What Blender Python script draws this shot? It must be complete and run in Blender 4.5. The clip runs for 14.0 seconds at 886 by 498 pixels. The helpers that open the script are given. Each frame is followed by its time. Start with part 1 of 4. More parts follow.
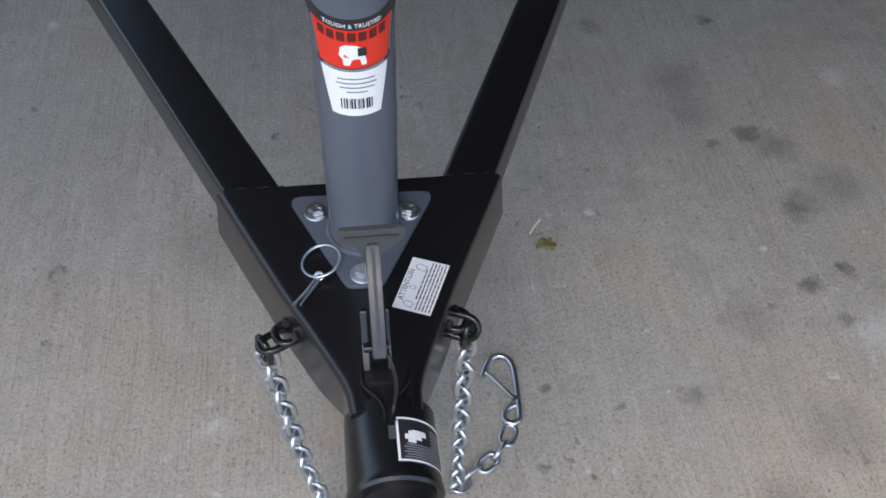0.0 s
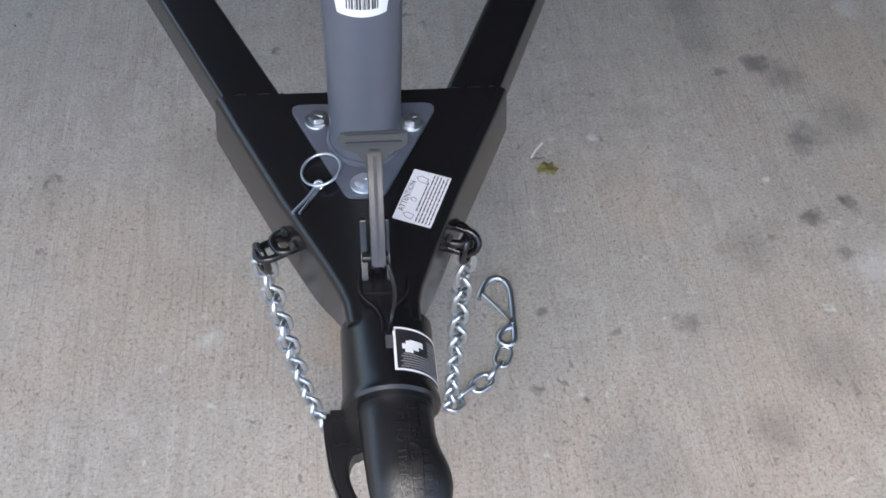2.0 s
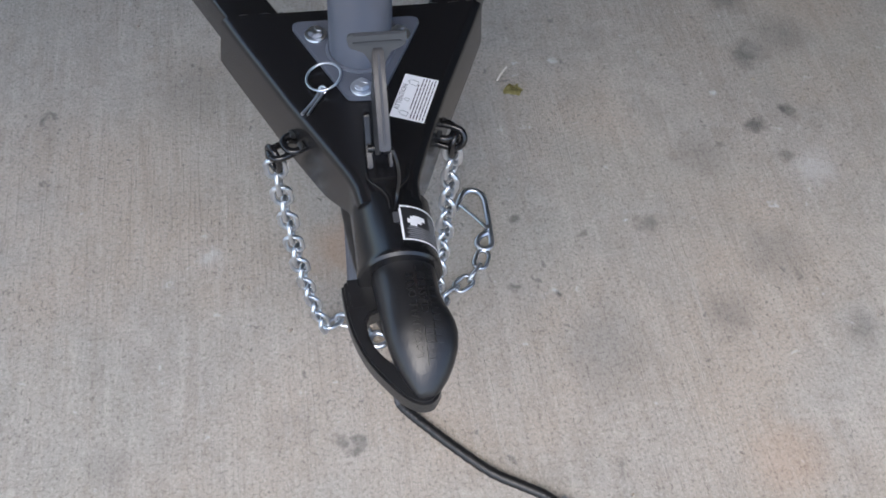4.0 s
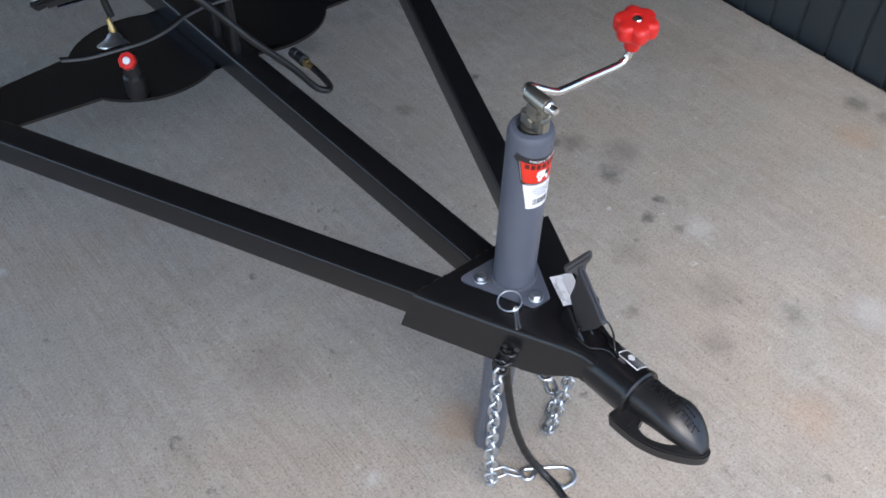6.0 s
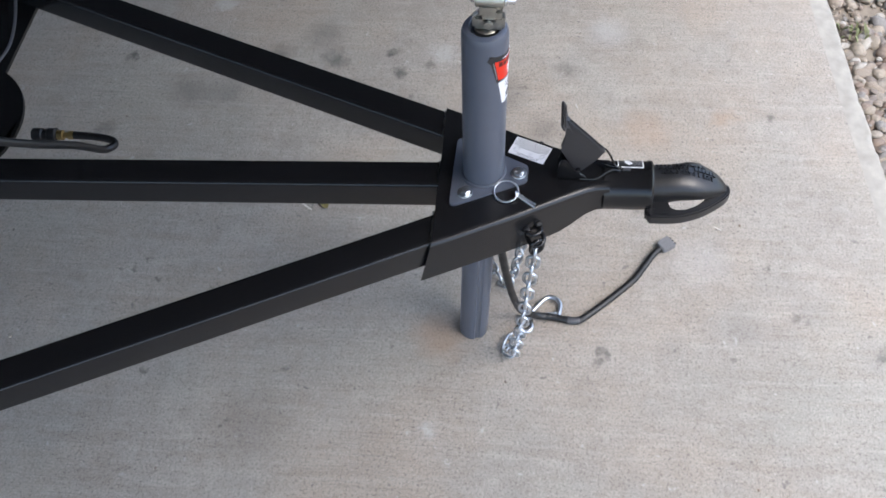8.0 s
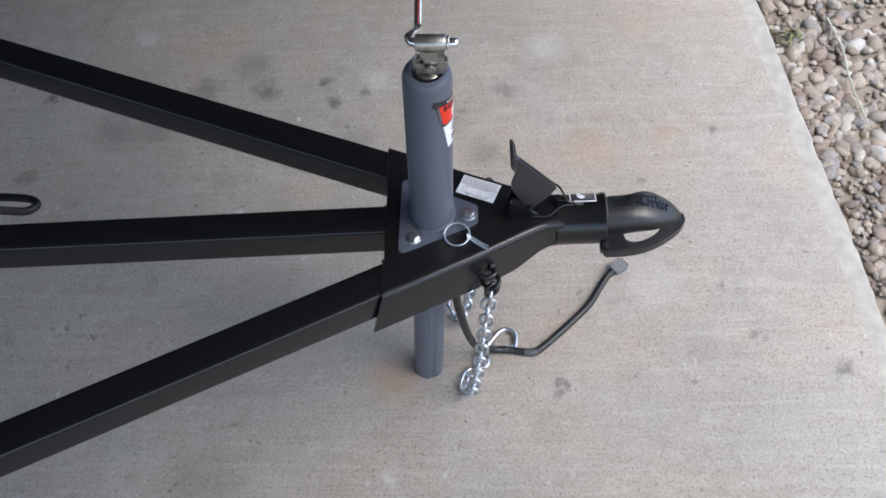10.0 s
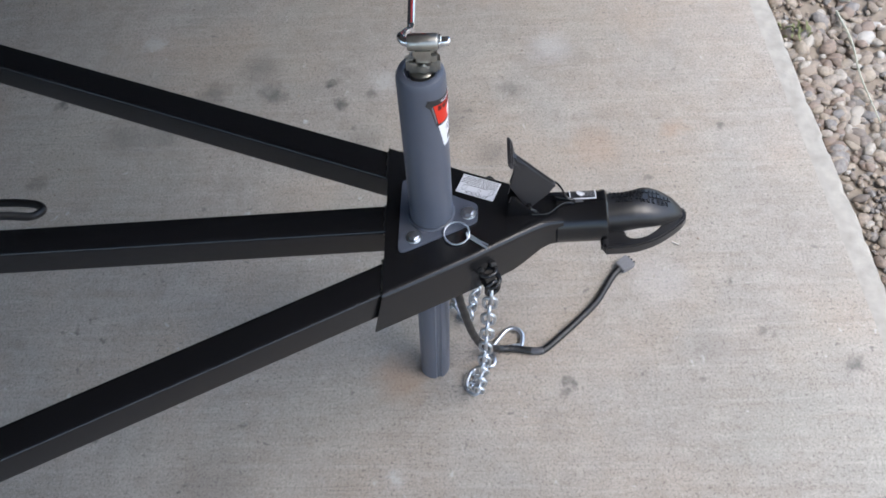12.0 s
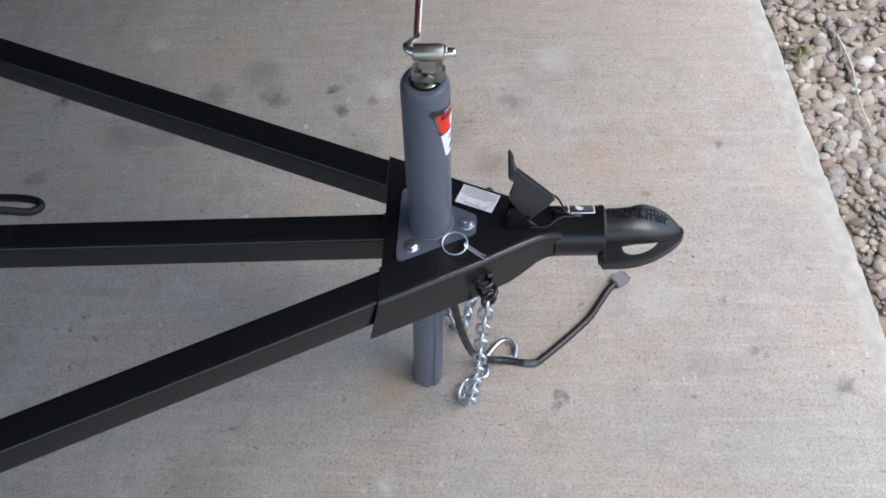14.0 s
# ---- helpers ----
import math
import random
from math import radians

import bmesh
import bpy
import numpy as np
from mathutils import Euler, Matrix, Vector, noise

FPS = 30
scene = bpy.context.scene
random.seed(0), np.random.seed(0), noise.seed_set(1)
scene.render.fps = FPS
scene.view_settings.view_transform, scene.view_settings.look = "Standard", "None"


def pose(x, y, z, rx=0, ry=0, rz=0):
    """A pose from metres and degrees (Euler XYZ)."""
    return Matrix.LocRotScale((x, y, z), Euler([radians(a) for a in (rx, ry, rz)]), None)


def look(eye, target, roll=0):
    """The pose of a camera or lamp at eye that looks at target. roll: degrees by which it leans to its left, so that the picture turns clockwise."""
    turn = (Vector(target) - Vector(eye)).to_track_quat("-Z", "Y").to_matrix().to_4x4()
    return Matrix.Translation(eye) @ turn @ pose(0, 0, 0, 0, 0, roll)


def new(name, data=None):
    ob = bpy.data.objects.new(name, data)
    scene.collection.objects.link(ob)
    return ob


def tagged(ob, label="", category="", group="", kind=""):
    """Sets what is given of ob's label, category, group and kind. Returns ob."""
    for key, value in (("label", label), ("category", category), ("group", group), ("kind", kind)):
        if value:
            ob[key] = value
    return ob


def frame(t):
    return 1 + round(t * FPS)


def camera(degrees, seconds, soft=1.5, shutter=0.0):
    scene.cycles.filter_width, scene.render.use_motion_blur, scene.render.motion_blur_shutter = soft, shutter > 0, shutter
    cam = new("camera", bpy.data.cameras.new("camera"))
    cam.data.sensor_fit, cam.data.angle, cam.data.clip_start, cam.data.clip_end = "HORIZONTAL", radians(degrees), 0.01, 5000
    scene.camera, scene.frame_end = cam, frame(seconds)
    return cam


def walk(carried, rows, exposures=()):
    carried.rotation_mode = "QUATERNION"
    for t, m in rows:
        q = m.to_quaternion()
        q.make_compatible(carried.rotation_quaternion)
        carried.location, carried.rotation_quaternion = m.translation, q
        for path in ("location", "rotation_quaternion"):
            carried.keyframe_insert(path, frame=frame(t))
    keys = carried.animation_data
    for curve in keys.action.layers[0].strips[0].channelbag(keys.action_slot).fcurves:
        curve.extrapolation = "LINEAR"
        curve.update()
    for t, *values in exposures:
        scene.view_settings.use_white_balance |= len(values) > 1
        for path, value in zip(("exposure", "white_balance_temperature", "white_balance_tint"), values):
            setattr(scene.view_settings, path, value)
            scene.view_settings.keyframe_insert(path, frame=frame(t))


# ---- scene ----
cam = camera(49.6, 14.0, soft=1.7)
PATH = [
    (0, (-0.01, -0.586, 1.171), (0.172, 0.682, -0.365), 2.1),
    (0.5, (-0.004, -0.59, 1.202), (0.162, 0.808, -0.219), 1.4),
    (1, (-0.005, -0.569, 1.2), (0.171, 0.841, -0.208), 2.6),
    (1.5, (-0.01, -0.569, 1.19), (0.171, 0.772, -0.283), 3.0),
    (2, (-0.014, -0.592, 1.151), (0.167, 0.564, -0.471), 4.4),
    (2.5, (-0.014, -0.606, 1.144), (0.163, 0.441, -0.551), 5.4),
    (3, (-0.011, -0.608, 1.139), (0.166, 0.452, -0.548), 5.7),
    (5.5, (-0.473, -0.88, 1.472), (0.212, 0.206, -0.061), 3.7),
    (6, (-0.703, -0.679, 1.581), (0.172, 0.379, 0.127), 1.2),
    (6.5, (-0.905, -0.486, 1.686), (0.054, 0.407, 0.175), -0.3),
    (7, (-1.051, -0.279, 1.673), (0.032, 0.349, 0.113), -1.2),
    (7.5, (-0.995, -0.104, 1.657), (0.162, 0.277, 0.071), -2.6),
    (8, (-0.935, -0.074, 1.652), (0.185, 0.104, 0.004), -4.6),
    (8.5, (-0.921, -0.065, 1.642), (0.186, -0.019, -0.024), -2.3),
    (9, (-0.878, -0.045, 1.647), (0.237, -0.013, -0.014), -1.6),
    (11.5, (-0.836, -0.076, 1.627), (0.307, 0.022, -0.011), -5.9),
    (12, (-0.848, -0.083, 1.637), (0.282, 0.014, -0.01), -5.6),
    (12.5, (-0.852, -0.083, 1.642), (0.279, 0.01, -0.005), -4.8),
    (13, (-0.85, -0.076, 1.641), (0.286, 0.009, -0.002), -4.0),
    (13.5, (-0.848, -0.077, 1.643), (0.292, 0.007, 0.002), -3.4),
    (14, (-0.849, -0.076, 1.641), (0.296, 0.006, 0.004), -3.0),
]
EXPOSURES = [(0.0, 1.45), (0.5, 1.80), (1.0, 1.96), (1.5, 1.88), (2.0, 1.76), (2.5, 1.64), (3.0, 1.60), (5.5, 1.63), (6.0, 1.76), (7.0, 1.81), (8.0, 1.76), (8.6, 1.65), (9.0, 1.62), (14.0, 1.63)]
walk(cam, [(t, look(eye, target, roll)) for t, eye, target, roll in PATH], EXPOSURES)


# ---- light ----
world = bpy.data.worlds.new("world")
scene.world = world
world.use_nodes = True
wn = world.node_tree.nodes
sky = wn.new("ShaderNodeTexSky")
sky.sky_type = "NISHITA"
sky.sun_disc = False
sky.sun_elevation = radians(62)
sky.sun_rotation = radians(205)
sky.air_density, sky.dust_density, sky.ozone_density = 1.0, 2.0, 1.5
wn["Background"].inputs["Strength"].default_value = 0.15
world.node_tree.links.new(sky.outputs["Color"], wn["Background"].inputs["Color"])
sun_data = bpy.data.lights.new("sun", "SUN")
sun_data.energy, sun_data.angle, sun_data.color = 0.9, radians(40), (1.0, 0.985, 0.965)
sun = new("sun", sun_data)
sun.matrix_world = look((-0.7, -1.5, 3.1), (0, 0, 0))


# ---- materials ----
def material(name, color, rough=0.5, metal=0.0, vary=0.15, scale=40.0, bump=0.0, bump_scale=300.0, coat=0.0, rough_vary=0.1, island=False):
    m = bpy.data.materials.new(name)
    m.use_nodes = True
    n, l = m.node_tree.nodes, m.node_tree.links
    b = n["Principled BSDF"]
    tc = n.new("ShaderNodeTexCoord")
    big = n.new("ShaderNodeTexNoise")
    big.inputs["Scale"].default_value, big.inputs["Detail"].default_value = scale, 6
    l.new(tc.outputs["Object"], big.inputs["Vector"])
    ramp = n.new("ShaderNodeMix")
    ramp.data_type = "RGBA"
    ramp.inputs["A"].default_value = (*[c * (1 - vary) for c in color], 1)
    ramp.inputs["B"].default_value = (*[min(1, c * (1 + vary)) for c in color], 1)
    l.new(big.outputs["Fac"], ramp.inputs["Factor"])
    l.new(ramp.outputs["Result"], b.inputs["Base Color"])
    rr = n.new("ShaderNodeMapRange")
    rr.inputs["To Min"].default_value, rr.inputs["To Max"].default_value = max(0.03, rough - rough_vary), min(1, rough + rough_vary)
    l.new(big.outputs["Fac"], rr.inputs["Value"])
    l.new(rr.outputs["Result"], b.inputs["Roughness"])
    b.inputs["Metallic"].default_value = metal
    b.inputs["Coat Weight"].default_value = coat
    if bump:
        fine = n.new("ShaderNodeTexNoise")
        fine.inputs["Scale"].default_value, fine.inputs["Detail"].default_value = bump_scale, 4
        l.new(tc.outputs["Object"], fine.inputs["Vector"])
        bp = n.new("ShaderNodeBump")
        bp.inputs["Strength"].default_value, bp.inputs["Distance"].default_value = bump, 0.002
        l.new(fine.outputs["Fac"], bp.inputs["Height"])
        l.new(bp.outputs["Normal"], b.inputs["Normal"])
    return m


BLACK = material("black_powder_coat", (0.0068, 0.0068, 0.0077), 0.26, vary=0.10, scale=12, bump=0.015, bump_scale=900, rough_vary=0.02)
CAST = material("black_cast_steel", (0.011, 0.011, 0.012), 0.34, vary=0.3, scale=60, bump=0.12, bump_scale=420)
WELD = material("black_painted_weld", (0.012, 0.012, 0.012), 0.5, bump=0.9, bump_scale=160)
GREY = material("grey_paint", (0.088, 0.098, 0.124), 0.34, vary=0.10, scale=30, bump=0.05, bump_scale=500)
GREY_DARK = material("lever_grey_paint", (0.028, 0.027, 0.029), 0.33, vary=0.15, scale=60, bump=0.1)
ZINC = material("zinc_plate", (0.58, 0.61, 0.65), 0.33, metal=1.0, vary=0.15, scale=120, bump=0.08, bump_scale=500)
CHROME = material("bright_chrome", (0.80, 0.81, 0.83), 0.14, metal=1.0, vary=0.05, rough_vary=0.05)
STEEL = material("plain_steel", (0.40, 0.39, 0.35), 0.36, metal=1.0, vary=0.25, scale=150, bump=0.15)
BRASS = material("brass", (0.42, 0.31, 0.14), 0.38, metal=1.0, vary=0.2, scale=200)
RED = material("red_plastic", (0.62, 0.018, 0.014), 0.38, vary=0.06, scale=50)
RUBBER = material("black_rubber", (0.0075, 0.0075, 0.008), 0.42, vary=0.3, scale=120, bump=0.15, bump_scale=500)
TAPE = material("grey_tape", (0.06, 0.06, 0.065), 0.45, vary=0.2, scale=200)
PLUG = material("plug_plastic", (0.15, 0.15, 0.155), 0.5, vary=0.25, scale=200, bump=0.1)
WHITE = material("label_white", (0.78, 0.78, 0.79), 0.42, vary=0.04, scale=300)
LABEL_RED = material("label_red", (0.70, 0.030, 0.012), 0.35, vary=0.04, scale=200)
INK = material("label_ink", (0.02, 0.02, 0.022), 0.4, vary=0.1)
INK_GREY = material("label_grey_ink", (0.23, 0.23, 0.24), 0.5, vary=0.1)
DARK_RED = material("label_dark_red", (0.10, 0.008, 0.006), 0.4, vary=0.1)
LEAF = material("dry_leaf", (0.17, 0.145, 0.05), 0.7, vary=0.6, scale=180, bump=0.6, bump_scale=300)
STRAW = material("pale_straw", (0.62, 0.58, 0.52), 0.6, vary=0.2, scale=200)
REED = material("dry_reed", (0.40, 0.41, 0.33), 0.6, vary=0.35, scale=60, bump=0.2)
WEED = material("green_weed", (0.16, 0.175, 0.075), 0.6, vary=0.4, scale=60)
SIDING = material("dark_metal_siding", (0.020, 0.026, 0.031), 0.5, vary=0.25, scale=4, bump=0.05)
PLASTER = material("unseen_wall_plaster", (0.30, 0.295, 0.29), 0.9, vary=0.1, scale=3, bump=0.2)
SOFFIT = material("unseen_ceiling_grey", (0.22, 0.215, 0.21), 0.8, vary=0.05, scale=3, bump=0.1)


def concrete_material():
    m = bpy.data.materials.new("broomed_concrete")
    m.use_nodes = True
    n, l = m.node_tree.nodes, m.node_tree.links
    b = n["Principled BSDF"]
    tc = n.new("ShaderNodeTexCoord")
    pos = tc.outputs["Object"]

    def noise_tex(scale, detail=5, stretch=None, rough=0.55):
        t = n.new("ShaderNodeTexNoise")
        t.inputs["Scale"].default_value, t.inputs["Detail"].default_value, t.inputs["Roughness"].default_value = scale, detail, rough
        if stretch:
            mp = n.new("ShaderNodeMapping")
            mp.inputs["Scale"].default_value = stretch
            l.new(pos, mp.inputs["Vector"])
            l.new(mp.outputs["Vector"], t.inputs["Vector"])
        else:
            l.new(pos, t.inputs["Vector"])
        return t.outputs["Fac"]

    def ranged(value, a, z, lo=0.0, hi=1.0):
        r = n.new("ShaderNodeMapRange")
        for key, v in (("From Min", a), ("From Max", z), ("To Min", lo), ("To Max", hi)):
            r.inputs[key].default_value = v
        l.new(value, r.inputs["Value"])
        return r.outputs["Result"]

    def mixed(fac, a, c, blend="MIX"):
        x = n.new("ShaderNodeMix")
        x.data_type, x.blend_type = "RGBA", blend
        l.new(fac, x.inputs["Factor"])
        for key, v in (("A", a), ("B", c)):
            if isinstance(v, tuple):
                x.inputs[key].default_value = (*v, 1)
            else:
                l.new(v, x.inputs[key])
        return x.outputs["Result"]

    def maths(op, a, c):
        x = n.new("ShaderNodeMath")
        x.operation = op
        for k, v in ((0, a), (1, c)):
            if isinstance(v, (int, float)):
                x.inputs[k].default_value = v
            else:
                l.new(v, x.inputs[k])
        return x.outputs["Value"]

    col = mixed(ranged(noise_tex(2.2, 6), 0.35, 0.68), (0.300, 0.270, 0.236), (0.358, 0.338, 0.302))
    col = mixed(ranged(noise_tex(9, 6, rough=0.7), 0.44, 0.64, 0, 0.55), col, (0.232, 0.212, 0.187))
    col = mixed(ranged(noise_tex(31, 7, rough=0.75), 0.50, 0.66, 0, 0.42), col, (0.190, 0.170, 0.148))
    col = mixed(ranged(noise_tex(24, 6, rough=0.7), 0.48, 0.36, 0, 0.30), col, (0.42, 0.395, 0.355))
    # warm rusty tint in patches
    col = mixed(ranged(noise_tex(2.6, 5), 0.44, 0.62, 0, 0.55), col, (0.355, 0.288, 0.225))
    col = mixed(ranged(noise_tex(1.9, 4), 0.50, 0.34, 0, 0.45), col, (0.300, 0.302, 0.268))
    # drawn streaks along the broom
    col = mixed(ranged(noise_tex(46, 6, (1.0, 0.10, 1.0), 0.7), 0.50, 0.68, 0, 0.45), col, (0.240, 0.205, 0.170))
    col = mixed(ranged(noise_tex(60, 6, (1.0, 0.08, 1.0), 0.7), 0.48, 0.34, 0, 0.40), col, (0.42, 0.39, 0.345))
    # sand grain, coarse and fine, and broom lines that come and go
    col = mixed(ranged(noise_tex(190, 7, rough=0.8), 0.505, 0.60, 0.0, 0.62), col, (0.125, 0.113, 0.098))
    col = mixed(ranged(noise_tex(230, 7, rough=0.8), 0.48, 0.39, 0.0, 0.46), col, (0.50, 0.47, 0.425))
    lines = maths("MULTIPLY", ranged(noise_tex(230, 4, (1.0, 0.030, 1.0)), 0.50, 0.66), ranged(noise_tex(3.1, 3), 0.36, 0.60))
    col = mixed(maths("MULTIPLY", lines, 0.17), col, (0.145, 0.133, 0.12))
    warp = n.new("ShaderNodeVectorMath")
    warp.operation = "ADD"
    wob = n.new("ShaderNodeTexNoise")
    wob.inputs["Scale"].default_value, wob.inputs["Detail"].default_value = 34, 6
    l.new(pos, wob.inputs["Vector"])
    half = n.new("ShaderNodeVectorMath")
    half.operation = "SCALE"
    half.inputs["Scale"].default_value = 0.06
    l.new(wob.outputs["Color"], half.inputs[0])
    l.new(pos, warp.inputs[0])
    l.new(half.outputs["Vector"], warp.inputs[1])
    # open pits in the skin, drawn out a little along the broom
    speck = maths("MULTIPLY", ranged(noise_tex(170, 3, (1.0, 0.55, 1.0), 0.6), 0.605, 0.65), ranged(noise_tex(5, 5), 0.40, 0.62, 0.2, 1.0))
    col = mixed(maths("MULTIPLY", speck, 0.55), col, (0.085, 0.078, 0.070))
    v3 = n.new("ShaderNodeTexVoronoi")
    v3.inputs["Scale"].default_value = 37
    l.new(warp.outputs["Vector"], v3.inputs["Vector"])
    pits = maths("MULTIPLY", ranged(v3.outputs["Distance"], 0.08, 0.20, 1, 0), ranged(v3.outputs["Color"], 0.72, 0.76))
    col = mixed(maths("MULTIPLY", pits, 0.62), col, (0.12, 0.115, 0.11))
    chips = maths("MULTIPLY", ranged(v3.outputs["Distance"], 0.08, 0.2, 1, 0), ranged(v3.outputs["Color"], 0.26, 0.22))
    col = mixed(maths("MULTIPLY", chips, 0.45), col, (0.50, 0.49, 0.47))
    # larger faint smudges where oil has soaked in
    v2 = n.new("ShaderNodeTexVoronoi")
    v2.inputs["Scale"].default_value = 6.5
    l.new(warp.outputs["Vector"], v2.inputs["Vector"])
    smudge = maths("MULTIPLY", ranged(v2.outputs["Distance"], 0.05, 0.26, 1, 0), ranged(v2.outputs["Color"], 0.62, 0.70))
    col = mixed(maths("MULTIPLY", smudge, 0.35), col, (0.15, 0.14, 0.13))
    # stains with places of their own: x, y, radius, strength, light
    stains = STAINS
    shift = n.new("ShaderNodeVectorMath")
    shift.operation = "SUBTRACT"
    shift.inputs[1].default_value = (0.03, 0.03, 0.03)
    l.new(warp.outputs["Vector"], shift.inputs[0])
    for x, y, r, strength, light in stains:
        d = n.new("ShaderNodeVectorMath")
        d.operation = "DISTANCE"
        d.inputs[1].default_value = (x, y, 0.0)
        l.new(shift.outputs["Vector"], d.inputs[0])
        tint = (0.48, 0.48, 0.48) if light == 1 else (0.34, 0.21, 0.13) if light == 2 else (0.085, 0.08, 0.075)
        col = mixed(ranged(d.outputs["Value"], r * 0.35, r * 1.25, min(0.9, strength * 1.15), 0.0), col, tint)
    l.new(col, b.inputs["Base Color"])
    b.inputs["Roughness"].default_value = 0.82
    h = maths("ADD", maths("MULTIPLY", lines, 0.35), maths("MULTIPLY", noise_tex(150, 8, rough=0.8), 0.9))
    h = maths("SUBTRACT", h, maths("MULTIPLY", maths("ADD", speck, pits), 0.6))
    bp = n.new("ShaderNodeBump")
    bp.inputs["Strength"].default_value, bp.inputs["Distance"].default_value = 0.45, 0.003
    l.new(h, bp.inputs["Height"])
    l.new(bp.outputs["Normal"], b.inputs["Normal"])
    return m


STAINS = [
    (0.718, 0.920, 0.016, 0.75, 0), (0.701, 0.596, 0.024, 0.62, 0), (0.630, 0.577, 0.014, 0.50, 0), (0.743, 0.558, 0.034, 0.42, 0), (0.736, 0.421, 0.036, 0.40, 0),
    (0.694, 0.249, 0.020, 0.72, 0), (0.481, 0.923, 0.026, 0.38, 0), (0.762, 0.281, 0.018, 0.40, 0), (-0.466, 0.391, 0.011, 0.75, 0), (-0.128, 0.661, 0.008, 0.60, 0),
    (0.440, 1.324, 0.050, 0.35, 0), (1.038, 1.324, 0.090, 0.40, 0), (0.612, 0.657, 0.050, 0.28, 0), (0.459, 0.485, 0.030, 0.20, 0), (0.916, 0.731, 0.026, 0.38, 1),
    (0.858, -0.239, 0.050, 0.30, 1), (0.763, 0.156, 0.036, 0.32, 1), (-0.565, 1.023, 0.015, 0.60, 1), (-0.035, -0.475, 0.010, 0.62, 0), (-0.010, -0.760, 0.018, 0.60, 0),
    (-0.038, -0.225, 0.013, 0.60, 0), (0.179, -0.555, 0.010, 0.55, 0), (0.065, -0.615, 0.014, 0.45, 0), (0.584, -0.600, 0.012, 0.55, 0), (0.584, -0.495, 0.030, 0.28, 2),
    (-0.017, 0.090, 0.060, 0.35, 2), (0.539, -0.321, 0.060, 0.22, 2), (-0.236, 0.435, 0.080, 0.22, 0), (0.101, 0.747, 0.007, 0.70, 0), (0.075, 0.695, 0.007, 0.70, 0),
    (0.095, 0.774, 0.006, 0.70, 0), (0.122, 0.727, 0.006, 0.70, 0), (0.137, 0.697, 0.006, 0.70, 0), (0.111, 0.673, 0.005, 0.60, 0), (0.612, 0.748, 0.060, 0.30, 0),
    (0.819, 0.456, 0.050, 0.32, 0), (0.571, 0.203, 0.045, 0.22, 0), (0.531, -0.094, 0.040, 0.30, 0), (0.643, -0.001, 0.060, 0.24, 0), (0.727, -0.144, 0.035, 0.35, 0),
    (0.449, 0.078, 0.016, 0.45, 0), (0.337, 0.076, 0.010, 0.50, 0), (1.453, 0.208, 0.035, 0.55, 0), (1.461, 0.125, 0.030, 0.45, 0), (1.335, 0.126, 0.050, 0.30, 2),
    (0.338, -0.137, 0.070, 0.22, 0), (0.188, -0.426, 0.060, 0.18, 1),
    (0.640, 0.329, 0.009, 0.75, 1), (0.308, 0.436, 0.008, 0.60, 1), (0.376, 0.437, 0.009, 0.60, 1), (0.667, 0.087, 0.008, 0.60, 1), (0.419, 0.093, 0.006, 0.65, 1), (0.275, -0.024, 0.010, 0.55, 1), (0.281, -0.034, 0.010, 0.70, 0), (0.762, 0.283, 0.013, 0.70, 0), (0.248, 0.104, 0.011, 0.60, 0), (0.218, -0.015, 0.008, 0.60, 0), (0.654, -0.041, 0.006, 0.70, 0),
    (0.720, 0.181, 0.016, 0.45, 0), (0.724, 0.412, 0.024, 0.45, 0), (0.594, 0.355, 0.006, 0.60, 0), (0.528, 0.328, 0.005, 0.60, 0), (0.623, 0.225, 0.010, 0.50, 0), (-0.469, 0.384, 0.008, 0.65, 0), (-0.060, -0.222, 0.009, 0.50, 0), (0.445, -0.430, 0.013, 0.50, 0), (-0.219, 0.099, 0.018, 0.35, 1), (-0.106, 0.383, 0.009, 0.60, 0), (0.306, -0.300, 0.012, 0.40, 0),
]
CONCRETE = concrete_material()


